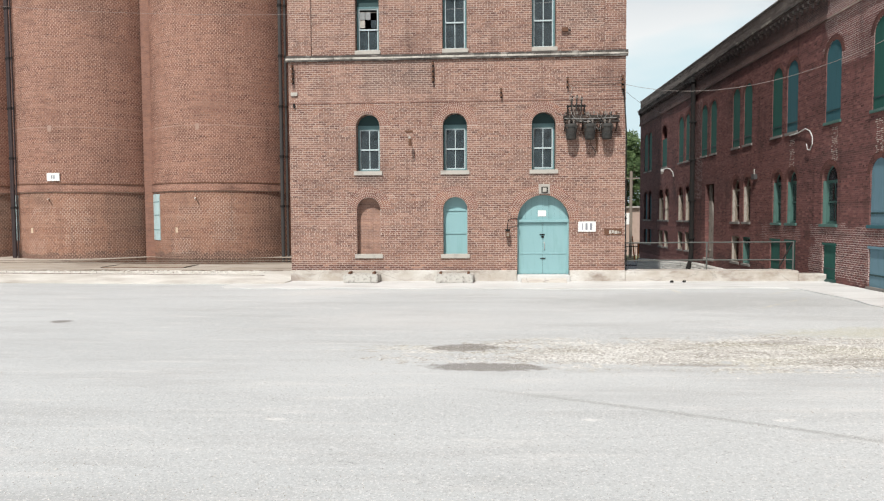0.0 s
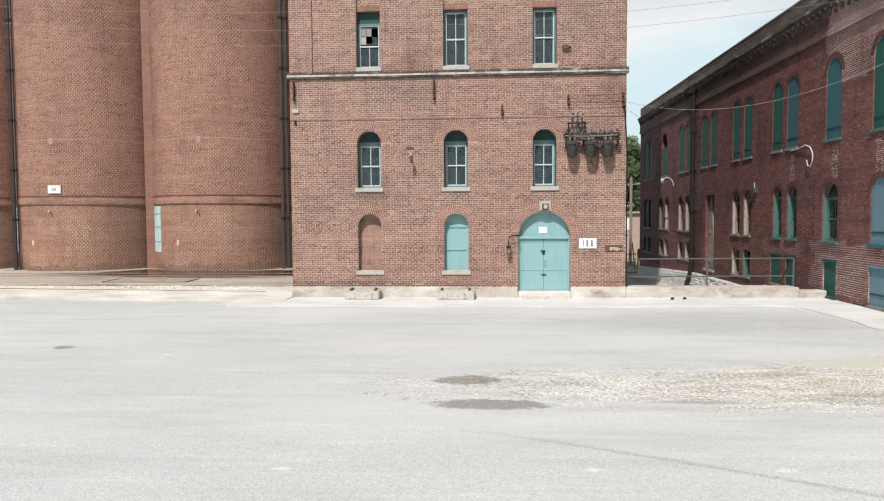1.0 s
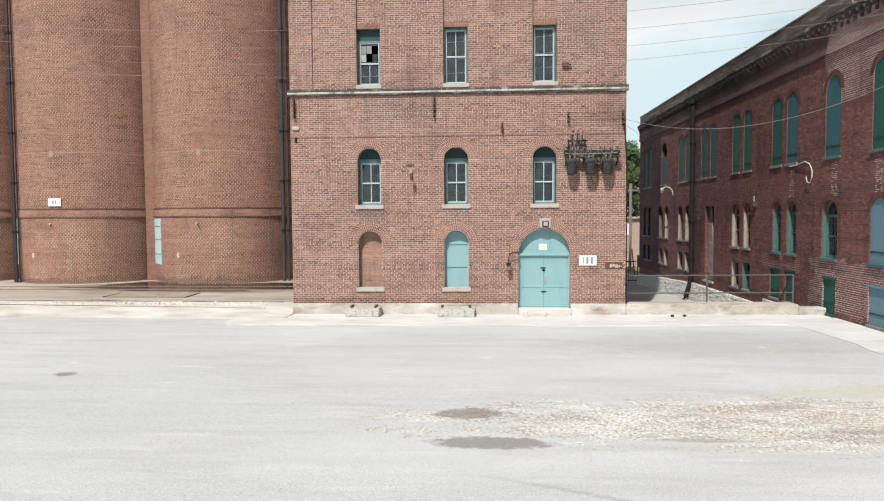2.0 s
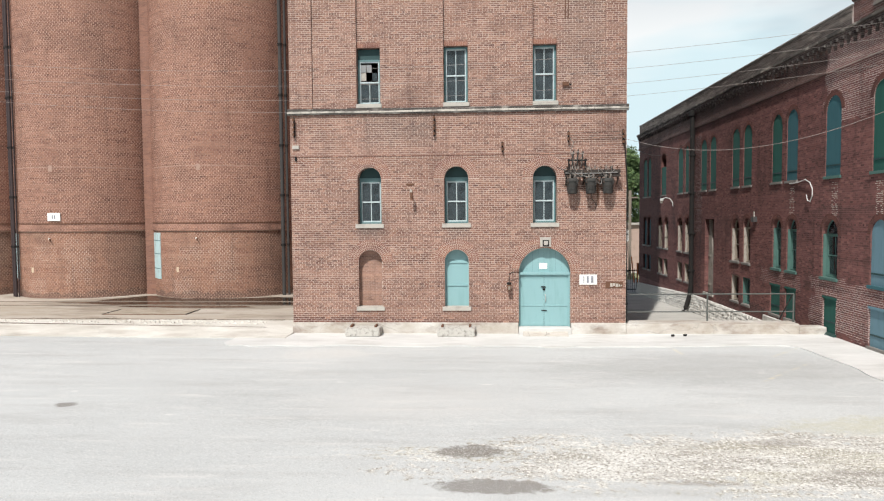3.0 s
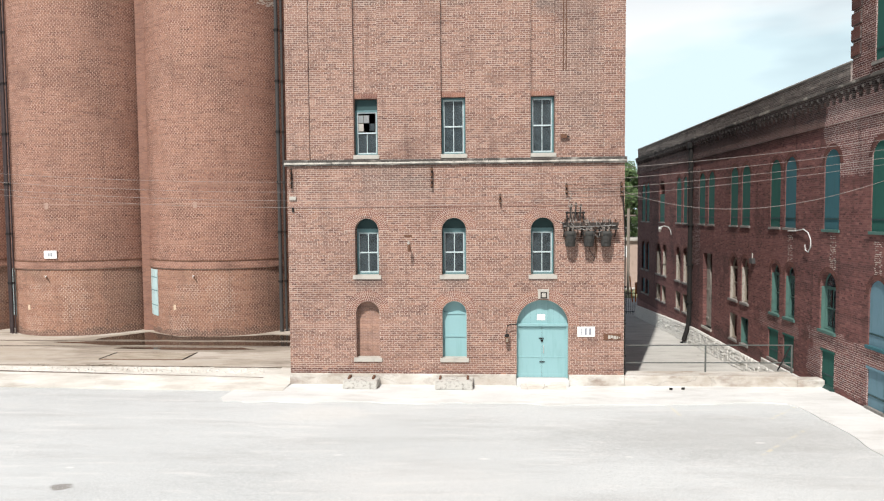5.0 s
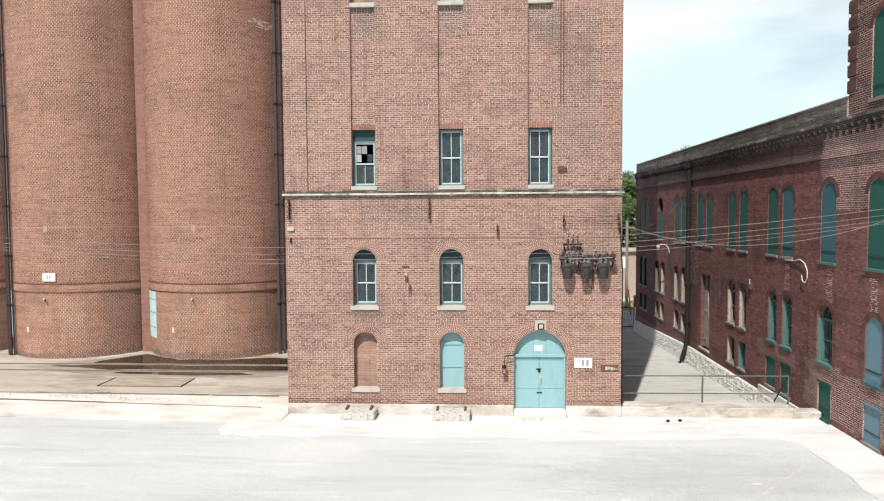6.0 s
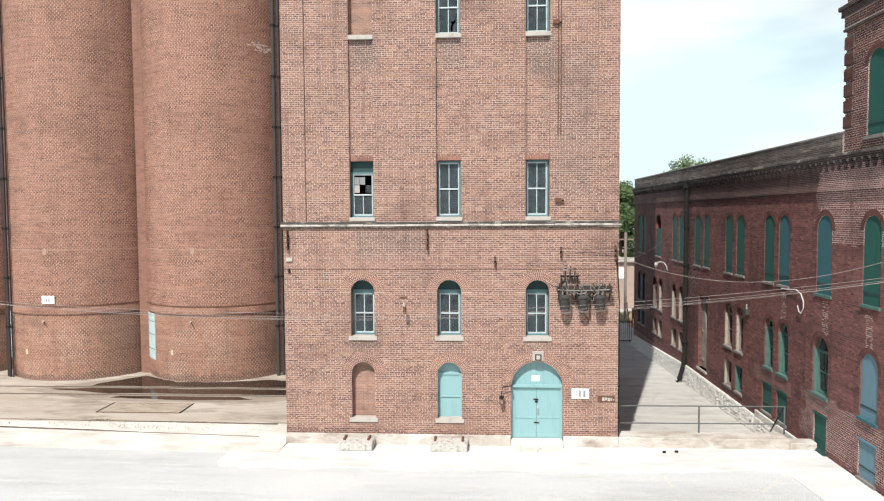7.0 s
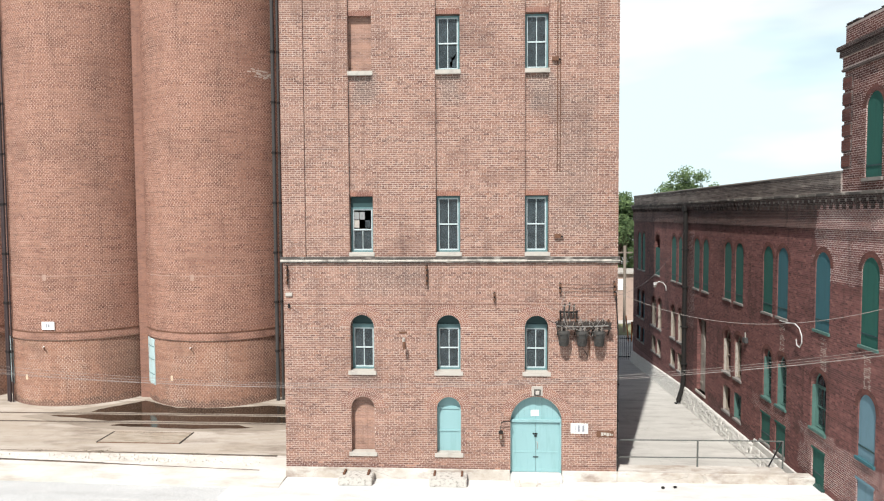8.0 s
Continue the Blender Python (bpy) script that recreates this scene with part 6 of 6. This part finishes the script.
puddle([(-27.5, 7.2), (-22, 5.2), (-17, 4.9), (-12.5, 5.2), (-10.15, 5.9), (-10.15, 10.4), (-14.2, 10.0), (-16.5, 9.25), (-19.3, 9.25), (-22.0, 10.9), (-24.5, 8.9)], "damp darkened concrete round the puddles", 4.0, DAMP, 0.003, "damp_patch")
puddle([(-24.0, 8.15), (-19.5, 8.05), (-10.3, 8.0), (-10.2, 9.6), (-14.0, 9.7), (-16.5, 9.1), (-19.3, 9.1), (-21.8, 10.5), (-23.2, 9.3)], "dark shallow puddle at the foot of the silos", 1.0)
puddle([(-26.0, 7.3), (-22, 6.6), (-10.2, 6.5), (-10.2, 7.55), (-18, 7.6), (-24, 7.65)], "dark shallow puddle between siding rails", 2.0)
puddle([(-21.5, 5.75), (-17, 5.35), (-13.5, 5.6), (-14.5, 6.05), (-21.0, 6.1)], "thin film of water beside the siding", 3.0)

# crumbs of broken concrete along the siding strip
rng = random.Random(41)
verts, faces = [], []
for k in range(420):
    x, y = rng.uniform(-34, -11.5), rng.choice((rng.gauss(0.75, 0.12), rng.gauss(1.3, 0.2)))
    y += (-12 - x) * 0.045
    if y > 1.7:
        continue
    a, b, h = rng.uniform(0.03, 0.12), rng.uniform(0.02, 0.06), rng.uniform(0.01, 0.04)
    o, z = len(verts), 0.29
    for dx, dy, dz in ((-1, -1, 0), (1, -0.8, 0), (0.9, 1, 0), (-1, 0.8, 0), (-0.6, -0.5, 1), (0.7, -0.6, 0.9), (0.5, 0.5, 1.1), (-0.5, 0.6, 0.8)):
        verts.append((x + a * dx, y + b * dy, z + (0.04 + h) * dz))
    faces += [(o, o + 1, o + 5, o + 4), (o + 1, o + 2, o + 6, o + 5), (o + 2, o + 3, o + 7, o + 6), (o + 3, o, o + 4, o + 7), (o + 4, o + 5, o + 6, o + 7)]
me = bpy.data.meshes.new("rubble")
me.from_pydata(verts, [], faces)
me.materials.append(CONCRETE_STRIP)
tagged(new("rubble", me), "pale crumbs of broken concrete along the siding", "rubble", kind="stuff")

# weeds and dirt caught along the siding
rng = random.Random(21)
verts, faces = [], []
for _ in range(240):
    x = rng.choice((-23.1, -20.4, -19.9, -19.8, -15.2)) + rng.gauss(0, 0.3)
    y = 1.62 - 0.0261 * (x + 11.0) + rng.gauss(0.1, 0.09)
    s, a = rng.uniform(0.015, 0.05), rng.uniform(0, 6.28)
    i = len(verts)
    for k in range(3):
        verts.append((x + s * math.cos(a + k * 2.1), y + s * math.sin(a + k * 2.1), yard_z(y) + 0.002))
    verts.append((x, y, yard_z(y) + s * 0.8))
    faces += [(i, i + 1, i + 3), (i + 1, i + 2, i + 3), (i + 2, i, i + 3)]
me = bpy.data.meshes.new("dirt")
me.from_pydata(verts, [], faces)
me.materials.append(MOSS)
tagged(new("dirt", me), "dark moss and dirt clods along the siding rail", "dirt", kind="stuff")

# ---------- railing at the alley mouth ----------
g = group("pipe_railing", "thin grey steel pipe railing on the alley kerb", "railing", (0, 0.8, 0.44))
for z in (0.42, 1.2):
    part("rail", tube(B(), [(4.6, 0, z), (8.3, 0, z + 0.02), (12.0, 0, z + 0.03)], 0.028, 8), GALV_DARK, g)
for x, h in ((4.66, 1.2), (8.3, 1.24), (12.0, 1.24)):
    part("post", tube(B(), [(x, 0, 0), (x, 0, h)], 0.04, 8), GALV_DARK, g)
part("brace", tube(B(), [(11.4, 0.0, 0.1), (11.95, 0.0, 1.2)], 0.035, 8), DARK_METAL, g)

# ---------- fixtures on the warehouse ----------
g = group("gooseneck_conduit", "white bent conduit loop on the warehouse wall", "conduit", (RX, 2.9, 6.62))
part("pipe", tube(B(), [(-0.06, 0.8, -0.02), (-0.06, 0, 0), (-0.1, -0.85, 0.1), (-0.1, -1.3, -0.05), (-0.1, -1.55, -0.35), (-0.1, -1.55, -0.65), (-0.1, -1.35, -0.9), (-0.1, -1.1, -0.85), (-0.1, -1.0, -0.6)], 0.024, 8), GALV_LIGHT, g)
g = group("street_lamp", "small pale lamp on a curved arm off the warehouse", "lamp", (RX, 23.9, 6.05))
part("arm", tube(B(), [(0, 0, -0.25), (-0.06, 0.05, 0.1), (-0.25, 0.1, 0.36), (-0.55, 0.15, 0.42), (-0.78, 0.2, 0.3)], 0.035, 8), GALV_LIGHT, g)
part("head", tube(B(), [(-0.78, 0.2, 0.34), (-0.8, 0.2, 0.26), (-0.82, 0.2, 0.16)], 0.13, 10), GALV_LIGHT, g)
part("globe", tube(B(), [(-0.82, 0.2, 0.16), (-0.82, 0.2, 0.06), (-0.82, 0.2, -0.02)], 0.10, 10), PORCELAIN, g)
g = group("wall_vent", "small dark hooded vent on the warehouse wall", "vent", (RX, 7.8, 4.75))
part("hood", prism(B(), [(-0.18, 0.0), (0.18, 0.0), (0.14, 0.28), (-0.14, 0.28)], -0.2, 0.0, "x"), GREY_PIPE, g)
part("stack", tube(B(), [(-0.1, 0, 0.25), (-0.1, 0.02, 0.55)], 0.03, 6), STONE, g)


# ---------- cables ----------
def cable(name, a, b, sag, r, label, grp, mat=None):
    a, b = Vector(a), Vector(b)
    pts = []
    n = 40
    for i in range(n + 1):
        s = i / n
        p = a.lerp(b, s)
        p.z -= sag * 4 * s * (1 - s)
        pts.append(p)
    return tagged(part(name, tube(B(), pts, r, 5), mat or CABLE), label, "cable", group=grp)


CABLE = plain_mat("cable_sheath", (0.10, 0.10, 0.10), 0.6, 0.2)
CABLE_PALE = plain_mat("bare_cable", (0.27, 0.235, 0.215), 0.6, 0.2)
for y, low in ((-15.9, 8.2), (-15.2, 8.02), (-14.4, 7.85), (-13.6, 7.7)):
    pts = [(x, y, low + 0.0055 * (x + 5) ** 2) for x in range(-34, 29)]
    tagged(part("overhead_wire", tube(B(), pts, 0.0036, 5), CABLE_PALE), "thin overhead utility wire crossing the lot", "cable", group="overhead wires")
cable("service_cable", (4.42, -0.17, 8.45), (RX - 0.02, -8.0, 9.4), 1.25, 0.008, "grey service cable slung from mill to warehouse", "service cables", CABLE_PALE)
cable("service_cable", (4.42, -0.17, 8.25), (RX - 0.22, 18.5, 10.6), 0.9, 0.006, "dark service cable from mill to the warehouse downpipe", "service cables")

# ---------- far end of the alley ----------
g = group("iron_gate", "black iron bar gate across the far end of the alley", "gate", (9.0, 36.0, -2.24))
for z in (0.25, 2.05):
    part("rail", box(B(), 0, 4.0, -0.03, 0.03, z, z + 0.08), DARK_METAL, g)
for k in range(21):
    part("bar", box(B(), k * 0.2, k * 0.2 + 0.03, -0.015, 0.015, 0.05, 2.3), DARK_METAL, g)
g = group("utility_pole", "pale weathered wooden utility pole beyond the gate", "pole", (15.73, 52.0, -2.5))
part("pole", tube(B(), [(0, 0, 0), (0, 0, 10.5)], 0.17, 10), WOOD_PALE, g)
part("crossarm", box(B(), -0.9, 0.9, -0.06, 0.06, 9.6, 9.75), WOOD_PALE, g)
shed = group("far_building", "tan walled low building with white gable beyond the gate", "building", (15.6, 62.0, -3.0))
part("wall", box(B(), 0, 12, 0, 8, 0, 6.8), TAN_WALL, shed)
part("roof", prism(B(), [(-0.4, 6.8), (8.4, 6.8), (8.4, 7.0), (-0.4, 7.0)], -0.4, 12.4, "x"), STONE, shed)
part("window", box(B(), 0.9, 2.1, -0.06, 0.02, 4.6, 6.1), WHITE, shed)
g = group("orange_frame", "orange painted steel frame beyond the gate", "frame", (14.75, 46.0, -2.35))
part("post", tube(B(), [(0.2, 0, 0), (-0.1, 0, 2.9)], 0.07, 6), ORANGE, g)
part("post", tube(B(), [(0.55, 0, 0), (0.55, 0, 2.2)], 0.07, 6), ORANGE, g)
part("panel", box(B(), 0.5, 1.3, 0.1, 0.2, 0.9, 2.2), RUST, g)
lawn = tagged(part("lawn", box(B(), 8, 30, 50, 58, -3.0, -2.27), GRASS), "dry mown grass strip beyond the gate", "lawn", kind="structure")


def tree(x, y, z, h, spread, seed, label):
    """Tapered trunk, limbs, and a crown of leaf clumps with gaps."""
    rng = random.Random(seed)
    g = group("tree", label, "tree", (x, y, z), group="far trees")
    bm = B()

    def limb(p, d, length, r, depth):
        q = p + d * length
        seg = 7
        up = Vector((0, 0, 1)) if abs(d.z) < 0.9 else Vector((1, 0, 0))
        s = d.cross(up).normalized()
        u = s.cross(d)
        ra = [bm.verts.new(p + r * (math.cos(k * 6.283 / seg) * s + math.sin(k * 6.283 / seg) * u)) for k in range(seg)]
        rb = [bm.verts.new(q + r * 0.65 * (math.cos(k * 6.283 / seg) * s + math.sin(k * 6.283 / seg) * u)) for k in range(seg)]
        for k in range(seg):
            bm.faces.new((ra[k], ra[(k + 1) % seg], rb[(k + 1) % seg], rb[k]))
        if depth:
            for _ in range(3):
                nd = (d + Vector((rng.uniform(-0.8, 0.8), rng.uniform(-0.8, 0.8), rng.uniform(0.0, 0.6)))).normalized()
                limb(q, nd, length * rng.uniform(0.55, 0.75), r * 0.6, depth - 1)
        else:
            ends.append(q)
    ends = []
    limb(Vector((0, 0, 0)), Vector((0, 0, 1)), h * 0.32, h * 0.022, 3)
    part("trunk", bm, BARK, g)
    verts, faces = [], []
    cz, lobes = h * 0.66, []
    for _ in range(150):
        d = Vector((rng.gauss(0, 1), rng.gauss(0, 1), rng.gauss(0, 1))).normalized() * rng.random() ** 0.4
        lobes.append((Vector((d.x * spread, d.y * spread, cz + d.z * h * 0.29)), rng.uniform(0.16, 0.3) * spread))
    for c, lr in lobes:
        for _ in range(rng.randint(130, 200)):
            p = c + Vector((rng.gauss(0, 1), rng.gauss(0, 1), rng.gauss(0, 0.8))).normalized() * lr * rng.random() ** 0.5
            a = Vector((rng.gauss(0, 1), rng.gauss(0, 1), rng.gauss(0, 1))).normalized()
            b = a.orthogonal().normalized()
            s = rng.uniform(0.12, 0.24)
            i = len(verts)
            verts += [p - a * s, p + b * s * 0.55, p + a * s, p - b * s * 0.55]
            faces.append((i, i + 1, i + 2, i + 3))
    me = bpy.data.meshes.new("crown")
    me.from_pydata([tuple(v) for v in verts], [], faces)
    me.materials.append(LEAF)
    crown = new("crown", me)
    crown.parent = g
    tagged(crown, kind="stuff")
    return g


tree(28.8, 72.0, -2.7, 22.3, 4.6, 3, "full green deciduous tree behind the warehouse roof")
tree(25.0, 74.0, -2.7, 18.3, 3.0, 5, "smaller green tree behind the warehouse roof")
tree(19.0, 70.0, -2.7, 18.0, 4.2, 7, "green tree at the far end of the alley")

# ---------- loose stones and the rubble footing ----------
shapes = [stone_mesh(k) for k in range(6)]


def foot_top(y):
    return -0.42 if y < 18 else -0.42 - 0.046 * (y - 18)


bm = B()
sec = []
for k in range(36):
    y = 1.0 + k * 0.98
    sec.append([bm.verts.new(p) for p in ((RX - 0.3, y, alley_z(y) - 0.2), (RX - 0.12, y, foot_top(y) - 0.03), (RX + 0.05, y, foot_top(y) + 0.02), (RX + 0.05, y, alley_z(y) - 0.2))])
for p, q in zip(sec, sec[1:]):
    for k in range(4):
        bm.faces.new((p[k], q[k], q[(k + 1) % 4], p[(k + 1) % 4]))
bm.faces.new(sec[0])
bm.faces.new(sec[-1][::-1])
part("core", bm, RUBBLE, plinth)
rng = random.Random(8)
y = 1.1
while y < 35.0:
    floor_z, top_z = alley_z(y), foot_top(y)
    rows = max(3, round((top_z - floor_z) / 0.17))
    step = rng.uniform(0.3, 0.52)
    for k in range(rows):
        st = new("stone", shapes[rng.randrange(6)])
        st.parent = plinth
        h = (top_z - floor_z) / rows
        q = (k + 0.5) / rows
        st.matrix_local = pose(RX - 0.2 + 0.13 * q + rng.uniform(-0.02, 0.02), y + rng.uniform(-0.12, 0.12), floor_z + (top_z - floor_z) * q, rng.uniform(-5, 5), 14 + rng.uniform(-6, 6), rng.uniform(-8, 8)) @ Matrix.Diagonal((0.2, step * rng.uniform(0.9, 1.15), h * rng.uniform(0.92, 1.1), 1))
    y += step
ledge_ = box(B(), 12.93, RX - 0.012, 1.6, 6.45, -1.1, -0.06, 0.03)
tagged(part("areaway_ledge", ledge_, RUBBLE), "white concrete areaway ledge against the warehouse", "ledge", kind="structure")
for x, yy in ((6.42, -0.62), (6.95, -0.55)):
    g = group("stone_lump", "small dark stone lying on the pale walk", "stone", (x, yy, 0.062), group="loose stones")
    st = new("stone", shapes[2])
    st.parent = g
    st.matrix_local = Matrix.Diagonal((0.12, 0.12, 0.1, 1))
    st.data = st.data.copy()
    st.data.materials.clear()
    st.data.materials.append(DARK_METAL)

rng = random.Random(12)
verts, faces = [], []


def pebble(x, y, s):
    i = len(verts)
    a = rng.uniform(0, 6.28)
    z = ground_z(x, y) - 0.004
    for k in range(4):
        verts.append((x + s * math.cos(a + k * 1.57) * rng.uniform(0.7, 1.2), y + s * math.sin(a + k * 1.57) * rng.uniform(0.7, 1.2), z))
    verts.append((x, y, z + s * rng.uniform(0.5, 0.9)))
    for k in range(4):
        faces.append((i + k, i + (k + 1) % 4, i + 4))


for _ in range(17000):
    u, x = rng.gauss(0, 0.5), rng.uniform(-2.6, 13.0)
    if rng.random() < min(1.0, (x + 2.6) / 4.0) * (0.55 + 0.9 * noise.noise((x * 0.5, u * 3.0, 2.0))):
        pebble(x, -15.15 + 1.5 * u, rng.uniform(0.008, 0.026))
for _ in range(26000):
    yy = -23.5 + 15 * rng.random() ** 1.6
    pebble(rng.uniform(-11, 8), yy, rng.uniform(0.006, 0.016))
me = bpy.data.meshes.new("gravel")
me.from_pydata(verts, [], faces)
me.materials.append(PEBBLE)
gravel = tagged(new("gravel", me), "loose pale gravel strewn over the asphalt", "gravel", kind="stuff")

# ---------- bricks of the mill front and the warehouse ----------
RING = 4 * 0.115
openings = [(a, b, 4.86, 6.83, 0.53, RING) for a, b in COLS] + [(a, b, 1.2, 3.19, 0.52, RING) for a, b in COLS[:2]] + [(-0.04, 2.2, 0.3, 2.66, 1.11, RING)]
lay_bricks(mill, BRICK_PIECE, lambda u, z, d: (u, -d, z), free_runs(MX0, MX1, openings), 0.74, 9.66, seed=2, single=(-10.2, 4.7, 0.74, 1.2))
lay_bricks(mill, BRICK_BASE_PIECE, lambda u, z, d: (u, -0.012 - d, z), free_runs(MX0, MX1, openings[-1:]), 0.5, 0.73, seed=3, headers=0)
for a, b in ((MX0, -9.05), (3.67, MX1)):
    lay_bricks(mill, BRICK_PIECE, lambda u, z, d: (u, -d, z), free_runs(a, b, []), 9.94, ZB, seed=4)
for a, b in zip(cuts[0::2], cuts[1::2]):
    lay_bricks(mill, BRICK_PIECE, lambda u, z, d: (u, 0.07 - d, z), free_runs(a, b, []), 9.94, ZB, seed=5)
for a, b in COLS:
    for z0, z1 in ((12.78, 17.82), (20.6, ZB)):
        lay_bricks(mill, BRICK_PIECE, lambda u, z, d: (u, 0.2 - d, z), free_runs(a, b, []), z0, z1, seed=6)
openings = [(a, b, 6.75, 10.1 - (b - a) / 2, (b - a) / 2, 0.23) for a, b in UP] + [(a, b, 2.45, 4.95 - (b - a) / 2, (b - a) / 2, 0.23) for a, b in LO]
openings += [(a, b, *ba_z(a), 0.0, 0.0) for a, b in BA] + [(14.5, 16.2, 0.05, 4.85, 0.0, 0.0)]
lay_bricks(ware, BRICK_Y_PIECE, lambda u, z, d: (RX - d, u, z), free_runs(-8.0, 35.3, openings), -0.6, 11.1, seed=7, single=(-6.0, 2.5, 0.2, 1.8))
lay_bricks(ware, BRICK_LOOSE_D, lambda u, z, d: (RX - d, u, z), free_runs(-8.0, TOWER_Y, [(-4.2, -3.1, 13.05, 15.65, 0.55, 0.23)]), 12.6, 17.4, seed=8)
lay_bricks(ware, BRICK_LOOSE_D, lambda u, z, d: (RX - d, u, z), free_runs(-8.0, TOWER_Y, []), 18.33, 19.03, seed=9)
lay_bricks(ware, BRICK_LOOSE_D, lambda u, z, d: (RX - 0.07 - d, u, z), free_runs(-8.0, TOWER_Y + 0.05, []), 17.43, 17.84, seed=10)
z = 13.5
while z < 17.2:
    lay_bricks(ware, BRICK_LOOSE_D, lambda u, z, d: (RX - 0.06 - d, u, z), free_runs(TOWER_Y - 0.6, TOWER_Y + 0.05, []), z + 0.03, z + 0.47, seed=11)
    z += 0.62
